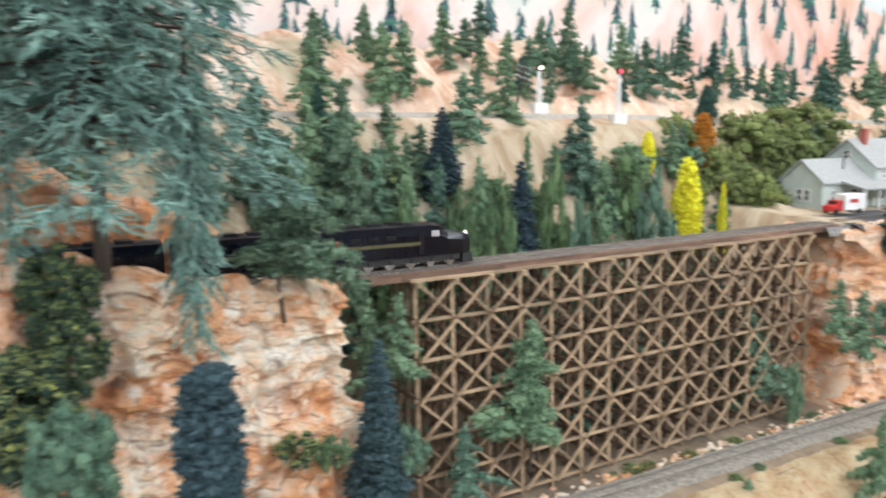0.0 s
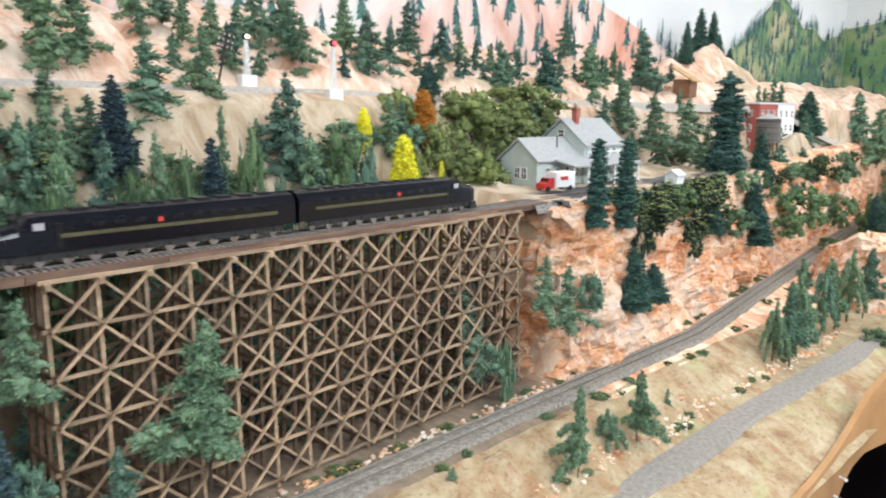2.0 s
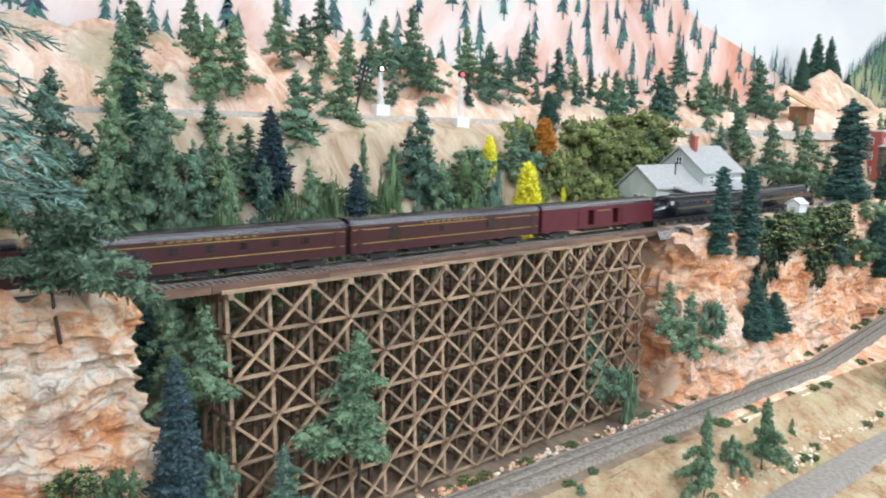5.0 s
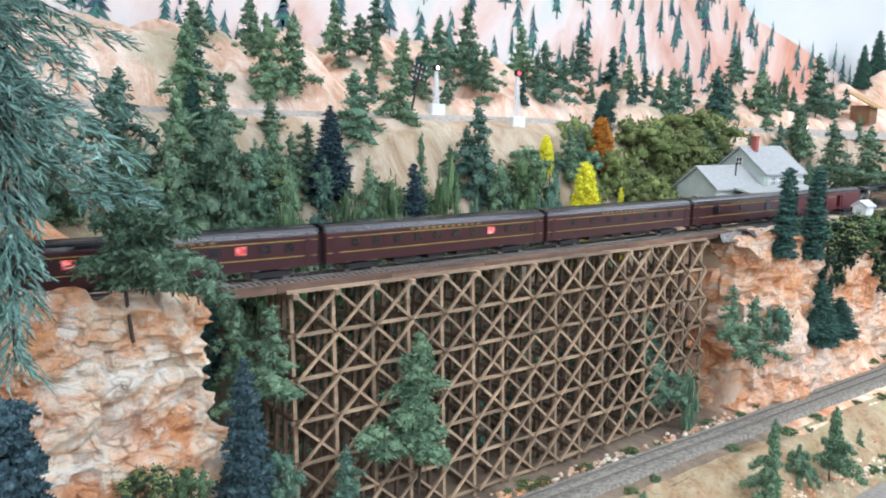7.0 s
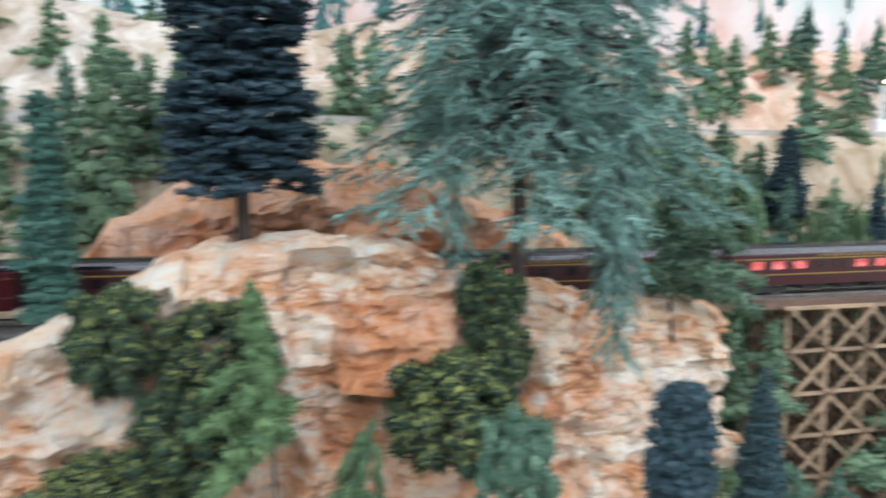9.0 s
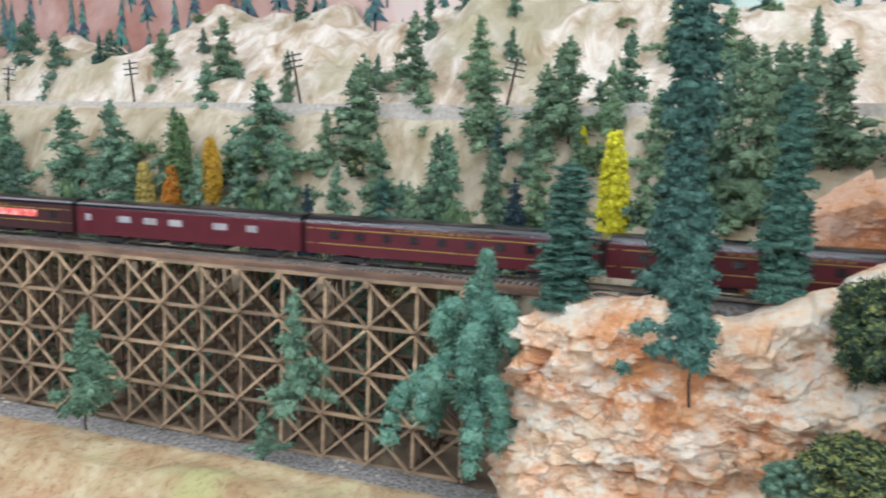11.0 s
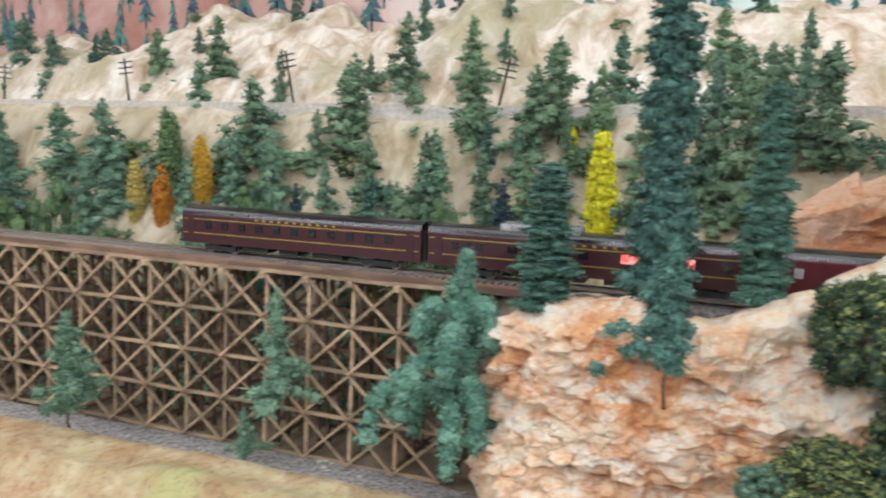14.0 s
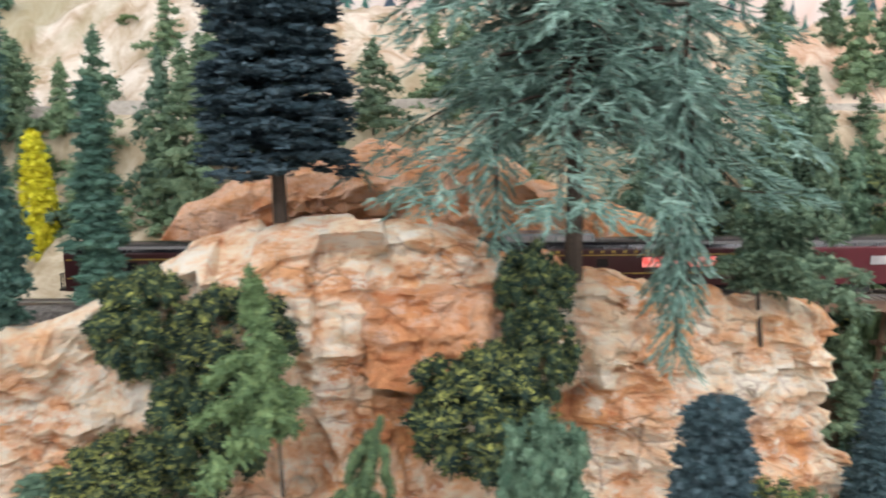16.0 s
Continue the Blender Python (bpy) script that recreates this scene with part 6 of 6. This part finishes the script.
pine(-1.403, 1.200, 1.575, 0.087, 1.31, TEAL)
pine(-1.252, 1.160, 1.533, 0.120, 1.49, PINE)
pine(-1.126, 1.160, 1.549, 0.123, 1.46, PINE)
pine(-0.968, 1.100, 1.522, 0.087, 0.92, PINE)
pine(-1.075, 1.040, 1.457, 0.131, 1.23, TEAL)
pine(-1.049, 0.930, 1.393, 0.122, 1.21, PINE)
pine(-1.162, 0.930, 1.383, 0.142, 1.37, TEAL)
pine(-1.245, 0.930, 1.379, 0.137, 1.49, TEAL)
pine(-1.504, 0.980, 1.438, 0.103, 2.53, TEAL)
pine(-1.369, 0.930, 1.383, 0.127, 1.40, TEAL)
pine(-0.933, 0.970, 1.436, 0.125, 1.55, TEAL)
pine(-0.788, 1.000, 1.430, 0.162, 1.24, PINE)
pine(-0.762, 1.120, 1.541, 0.123, 1.22, PINE)
pine(-0.708, 1.020, 1.437, 0.122, 1.26, PINE)
pine(-0.661, 1.120, 1.547, 0.108, 1.22, PINE)
pine(-0.618, 1.000, 1.441, 0.118, 1.37, PINE)
pine(-0.648, 0.910, 1.364, 0.125, 1.19, PINE)
pine(-0.526, 1.040, 1.470, 0.134, 1.22, PINE)
pine(-0.441, 1.060, 1.489, 0.134, 1.12, TEAL)
pine(-0.775, 0.890, 1.337, 0.113, 0.96, TEAL)
cone(-0.962, 0.892, 1.385, 0.092, 1.05, GOLDLEAF)
cone(-1.030, 0.895, 1.345, 0.092, 1.05, ORANGE)
cone(-1.074, 0.895, 1.345, 0.096, 1.00, TANLEAF)
cone(-1.030, 0.912, 1.370, 0.136, 0.95, LICHEN)
cone(-0.429, 0.870, 1.359, 0.138, 0.87, YELLOW)
cone(-0.485, 0.980, 1.465, 0.035, 1.46, YELLOW)
pine(-1.413, 0.880, 1.305, 0.158, 1.51, TEAL)
pine(-1.292, 0.880, 1.322, 0.141, 1.18, TEAL)
pine(-1.151, 0.880, 1.319, 0.125, 1.23, TEAL)
pine(-1.106, 0.900, 1.351, 0.123, 1.21, TEAL)
pine(-0.974, 0.880, 1.322, 0.133, 0.90, TEAL)
pine(-0.915, 0.900, 1.351, 0.128, 1.18, TEAL)
pine(-0.853, 0.890, 1.337, 0.143, 0.90, TEAL)
spruce(-0.799, 0.860, 1.294, 0.132, 0.67, BLUE)
pine(-0.663, 0.860, 1.294, 0.138, 0.73, PINE)
spruce(-0.539, 0.870, 1.308, 0.135, 0.89, BLUE)
pine(-0.521, 0.900, 1.351, 0.117, 1.22, PINE)
pine(-0.580, 0.920, 1.379, 0.094, 1.11, PINE)
pine(-0.474, 1.040, 1.474, 0.085, 1.16, TEAL)
pine(-0.397, 0.880, 1.379, 0.088, 1.25, PINE)
pine(-1.890, 1.250, 1.608, 0.101, 1.41, PINE)
pine(-1.809, 1.300, 1.644, 0.097, 1.28, TEAL)
pine(-0.396, 1.200, 1.576, 0.110, 1.39, PINE)
pine(-0.301, 1.020, 1.478, 0.131, 1.20, PINE)
pine(-0.249, 1.000, 1.464, 0.133, 1.27, PINE)
bush(-1.285, 0.850, 1.269, 0.245, 0.41, LICHEN)
bush(-1.176, 0.850, 1.269, 0.240, 0.36, LICHEN)
bush(-0.858, 0.850, 1.269, 0.269, 0.24, LICHEN)
bush(-0.607, 0.860, 1.294, 0.233, 0.25, LICHEN)
pine(-0.266, 0.960, 1.440, 0.154, 1.19, PINE)
pine(-0.222, 1.100, 1.528, 0.123, 0.81, TEAL)
pine(-0.322, 1.150, 1.554, 0.109, 1.31, PINE)
pine(-0.209, 0.950, 1.450, 0.091, 1.28, PINE)
pine(0.015, 1.040, 1.505, 0.133, 1.19, PINE)
pine(0.079, 1.000, 1.491, 0.130, 1.18, PINE)
pine(0.160, 1.080, 1.529, 0.132, 1.17, PINE)
pine(-0.320, 0.930, 1.407, 0.177, 0.80, TEAL)
pine(-0.393, 0.950, 1.432, 0.111, 1.20, PINE)
pine(-0.529, 0.970, 1.444, 0.130, 1.31, PINE)
pine(0.277, 0.930, 1.376, 0.182, 1.20, TEAL)
pine(0.330, 0.900, 1.318, 0.219, 1.07, PINE)
pine(0.373, 0.880, 1.282, 0.242, 0.78, PINE)
pine(0.197, 0.900, 1.384, 0.142, 1.21, TEAL)
pine(0.527, 1.100, 1.527, 0.131, 1.23, PINE)
pine(0.383, 1.020, 1.497, 0.132, 1.20, PINE)
pine(-0.286, 0.900, 1.387, 0.198, 1.03, PINE)
pine(-0.096, 0.970, 1.488, 0.108, 1.41, PINE)
pine(-0.025, 1.050, 1.510, 0.129, 1.18, PINE)
pine(-0.206, 0.950, 1.457, 0.138, 1.40, PINE)
pine(-0.502, 0.980, 1.477, 0.130, 1.30, PINE)
pine(-0.612, 0.980, 1.462, 0.123, 1.28, PINE)
pine(-0.631, 0.900, 1.351, 0.143, 1.03, TEAL)
pine(-0.788, 0.980, 1.439, 0.133, 1.50, PINE)
bush(1.065, 1.019, 1.420, 0.122, 0.72, MOSS)
bush(1.023, 1.028, 1.429, 0.120, 0.86, MOSS)
bush(1.205, 0.946, 1.354, 0.129, 0.72, MOSS)
bush(1.036, 0.944, 1.365, 0.118, 0.63, MOSS)
bush(1.364, 1.027, 1.418, 0.142, 0.83, MOSS)
bush(1.276, 1.009, 1.404, 0.136, 0.66, MOSS)
bush(1.208, 0.924, 1.337, 0.127, 0.58, MOSS)
bush(1.139, 0.956, 1.367, 0.124, 0.64, MOSS)
bush(1.050, 0.999, 1.405, 0.122, 0.83, MOSS)
bush(0.970, 0.998, 1.408, 0.116, 0.84, MOSS)
bush(1.257, 0.974, 1.375, 0.133, 0.70, MOSS)
bush(1.046, 0.980, 1.391, 0.120, 0.65, MOSS)
bush(1.300, 1.025, 1.418, 0.138, 0.72, MOSS)
bush(1.324, 0.973, 1.370, 0.138, 0.71, MOSS)
bush(1.008, 0.920, 1.350, 0.115, 0.58, MOSS)
bush(1.270, 0.960, 1.362, 0.135, 0.64, MOSS)

for mx, my, ms in ((1.150, 0.955, 0.14), (1.235, 0.985, 0.16), (1.325, 0.985, 0.15), (1.420, 1.005, 0.17), (1.190, 0.925, 0.12), (1.290, 0.945, 0.14), (1.375, 0.965, 0.13)):
    bush(mx, my, base_z(mx, my) - 0.012, ms, 1.05, MOSS)
tree("tiered", -0.140, 0.618, 1.428, 0.300, 1.06, BLUE, "dark blue spruce of flat bristle shelves on a bare stem", index=0)
tree("fir", 0.064, 0.612, 1.388, 0.420, 1.24, FIR, "tall feathery grey-green fir with drooping limbs", index=0)
tree("tiered", 0.090, 0.410, 1.085, 0.300, 0.52, BLUE, "narrow blue spruce of flat bristle shelves before the outcrop", index=0)

pole(-1.533, 1.085, 0.074, 6, 3)
pole(-1.251, 1.085, 0.082, -6, 3)
pole(-0.935, 1.085, 0.092, -10, 3)
pole(-0.612, 1.085, 0.078, 12, 3)
pole(0.765, 1.088, 0.095, 14, 3)
for kx, ky, kh in ((2.76, 1.33, 0.15), (2.88, 1.34, 0.17), (2.94, 1.32, 0.14), (3.04, 1.34, 0.13), (3.12, 1.33, 0.11)):
    spruce(kx, ky, land_z(kx, ky) - 0.004, kh, 1.0, SPRUCE)


def undergrowth():
    """Low growth and young pines on the slopes."""
    rng = random.Random(31)
    for x0, x1, y0, y1, count in ((0.25, 1.06, 0.815, 0.97, 85), (-1.75, -0.50, 0.83, 0.96, 70), (-0.50, 0.25, 0.87, 1.0, 26)):
        for _ in range(count):
            x, y = rng.uniform(x0, x1), rng.uniform(y0, y1)
            z = base_z(x, y) - 0.006
            if rng.random() < 0.55:
                s = rng.uniform(0.045, 0.085)
                bush(x, y, z, s, rng.uniform(0.9, 1.3), rng.choice((LICHEN, LICHEN, PINE, TEAL, OLIVE)))
            else:
                pine(x, y, z, rng.uniform(0.06, 0.105), rng.uniform(0.9, 1.25), rng.choice((PINE, PINE, TEAL, SPRUCE)))
    for k in range(78):
        x, y = (rng.uniform(-1.6, 2.6), rng.uniform(1.11, 1.34)) if k < 40 else (rng.uniform(0.35, 2.1), rng.uniform(1.11, 1.30))
        z = land_z(x, y) - 0.004
        if rng.random() < 0.4:
            bush(x, y, z, rng.uniform(0.02, 0.04), 1.2, rng.choice((LICHEN, PINE)))
        else:
            pine(x, y, z, rng.uniform(0.05, 0.085), rng.uniform(0.9, 1.2), rng.choice((PINE, TEAL, SPRUCE)))


undergrowth()


def gorge_growth():
    rng = random.Random(8)
    for x0, x1, count in ((0.30, 1.04, 24), (-1.6, -0.52, 18)):
        for _ in range(count):
            x, y = rng.uniform(x0, x1), rng.uniform(0.775, 0.835)
            z = base_z(x, y) - 0.004
            pine(x, y, z, rng.uniform(0.10, 0.17), rng.uniform(0.8, 1.1), rng.choice((PINE, SPRUCE, TEAL)))


gorge_growth()


def stones(name, x0, x1, line, spread, count, size, label, mat=ROCK):
    """Loose stones strewn along a line."""
    rng = random.Random(count)
    g = Geo()
    vs, fs = ICO_SMALL
    for _ in range(count):
        x = rng.uniform(x0, x1)
        y = line(x) + rng.gauss(0, spread)
        r = size * rng.uniform(0.4, 1.3)
        k = np.array([rng.uniform(0.6, 1.1) for _ in range(len(vs))])[:, None]
        g.add(vs * k * np.array([r * 1.3, r, r * 0.8]) + np.array([x, y, land_z(x, y) + r * 0.25]), fs)
    tagged(part(name, g, mat), label, "stones", kind="stuff")


stones("loose_stones", 0.35, 2.2, lambda x: low_line(x) + 0.040, 0.007, 420, 0.0040, "pale broken stones beside the lower track")
stones("loose_stones", 0.8, 1.9, lambda x: 0.492, 0.007, 260, 0.0045, "pale broken stones beside the dirt road")
stones("loose_stones", -1.7, -0.45, lambda x: low_line(x) + 0.0, 0.016, 1500, 0.0021, "small gravel stones at the trestle foot", PALE_BED)


def cliff_growth():
    """Olive lichen along the brow of the east cliff, and streaks of green down its face."""
    rng = random.Random(44)
    for _ in range(20):
        x = rng.uniform(1.25, 1.62)
        y = 0.665 + shift(x) * 0.9 + rng.uniform(-0.012, 0.02)
        bush(x, y, rng.uniform(1.295, 1.335), rng.uniform(0.06, 0.10), rng.uniform(0.9, 1.2), rng.choice((OLIVE, OLIVE, LICHEN)))
    for _ in range(34):
        x = rng.uniform(1.6, 3.2)
        y = 0.690 + shift(x) * 0.60 + rng.uniform(-0.02, 0.02)
        bush(x, y, rng.uniform(1.25, 1.345), rng.uniform(0.05, 0.09), rng.uniform(0.7, 1.0), rng.choice((LICHEN, PINE, OLIVE)))
    for _ in range(46):
        x = rng.uniform(2.25, 4.5)
        y = rng.uniform(0.20 * x + 0.02, 0.47 + 0.135 * (x - 1.45))
        if rng.random() < 0.6:
            spruce(x, y, far_z(x, y) - 0.006, rng.uniform(0.07, 0.14), rng.uniform(0.9, 1.2), SPRUCE)
        else:
            bush(x, y, far_z(x, y) - 0.006, rng.uniform(0.07, 0.13), 1.2, rng.choice((LICHEN, PINE)))
    for _ in range(70):
        x, y = rng.uniform(0.6, 2.2), rng.choice((0.572, 0.490, 0.655, 0.650)) + rng.uniform(-0.008, 0.008)
        bush(x, y + shift(x) * 0.8, land_z(x, y + shift(x) * 0.8) - 0.002, rng.uniform(0.010, 0.022), 1.4, rng.choice((LICHEN, OLIVE)))
    for _ in range(26):
        x, y = rng.uniform(1.4, 3.0), rng.uniform(0.80, 1.0)
        y = y + shift(x) * 0.6
        pine(x, y, base_z(x, y) - 0.004, rng.uniform(0.07, 0.13), rng.uniform(0.9, 1.2), rng.choice((PINE, PINE, TEAL)))


cliff_growth()


motions()
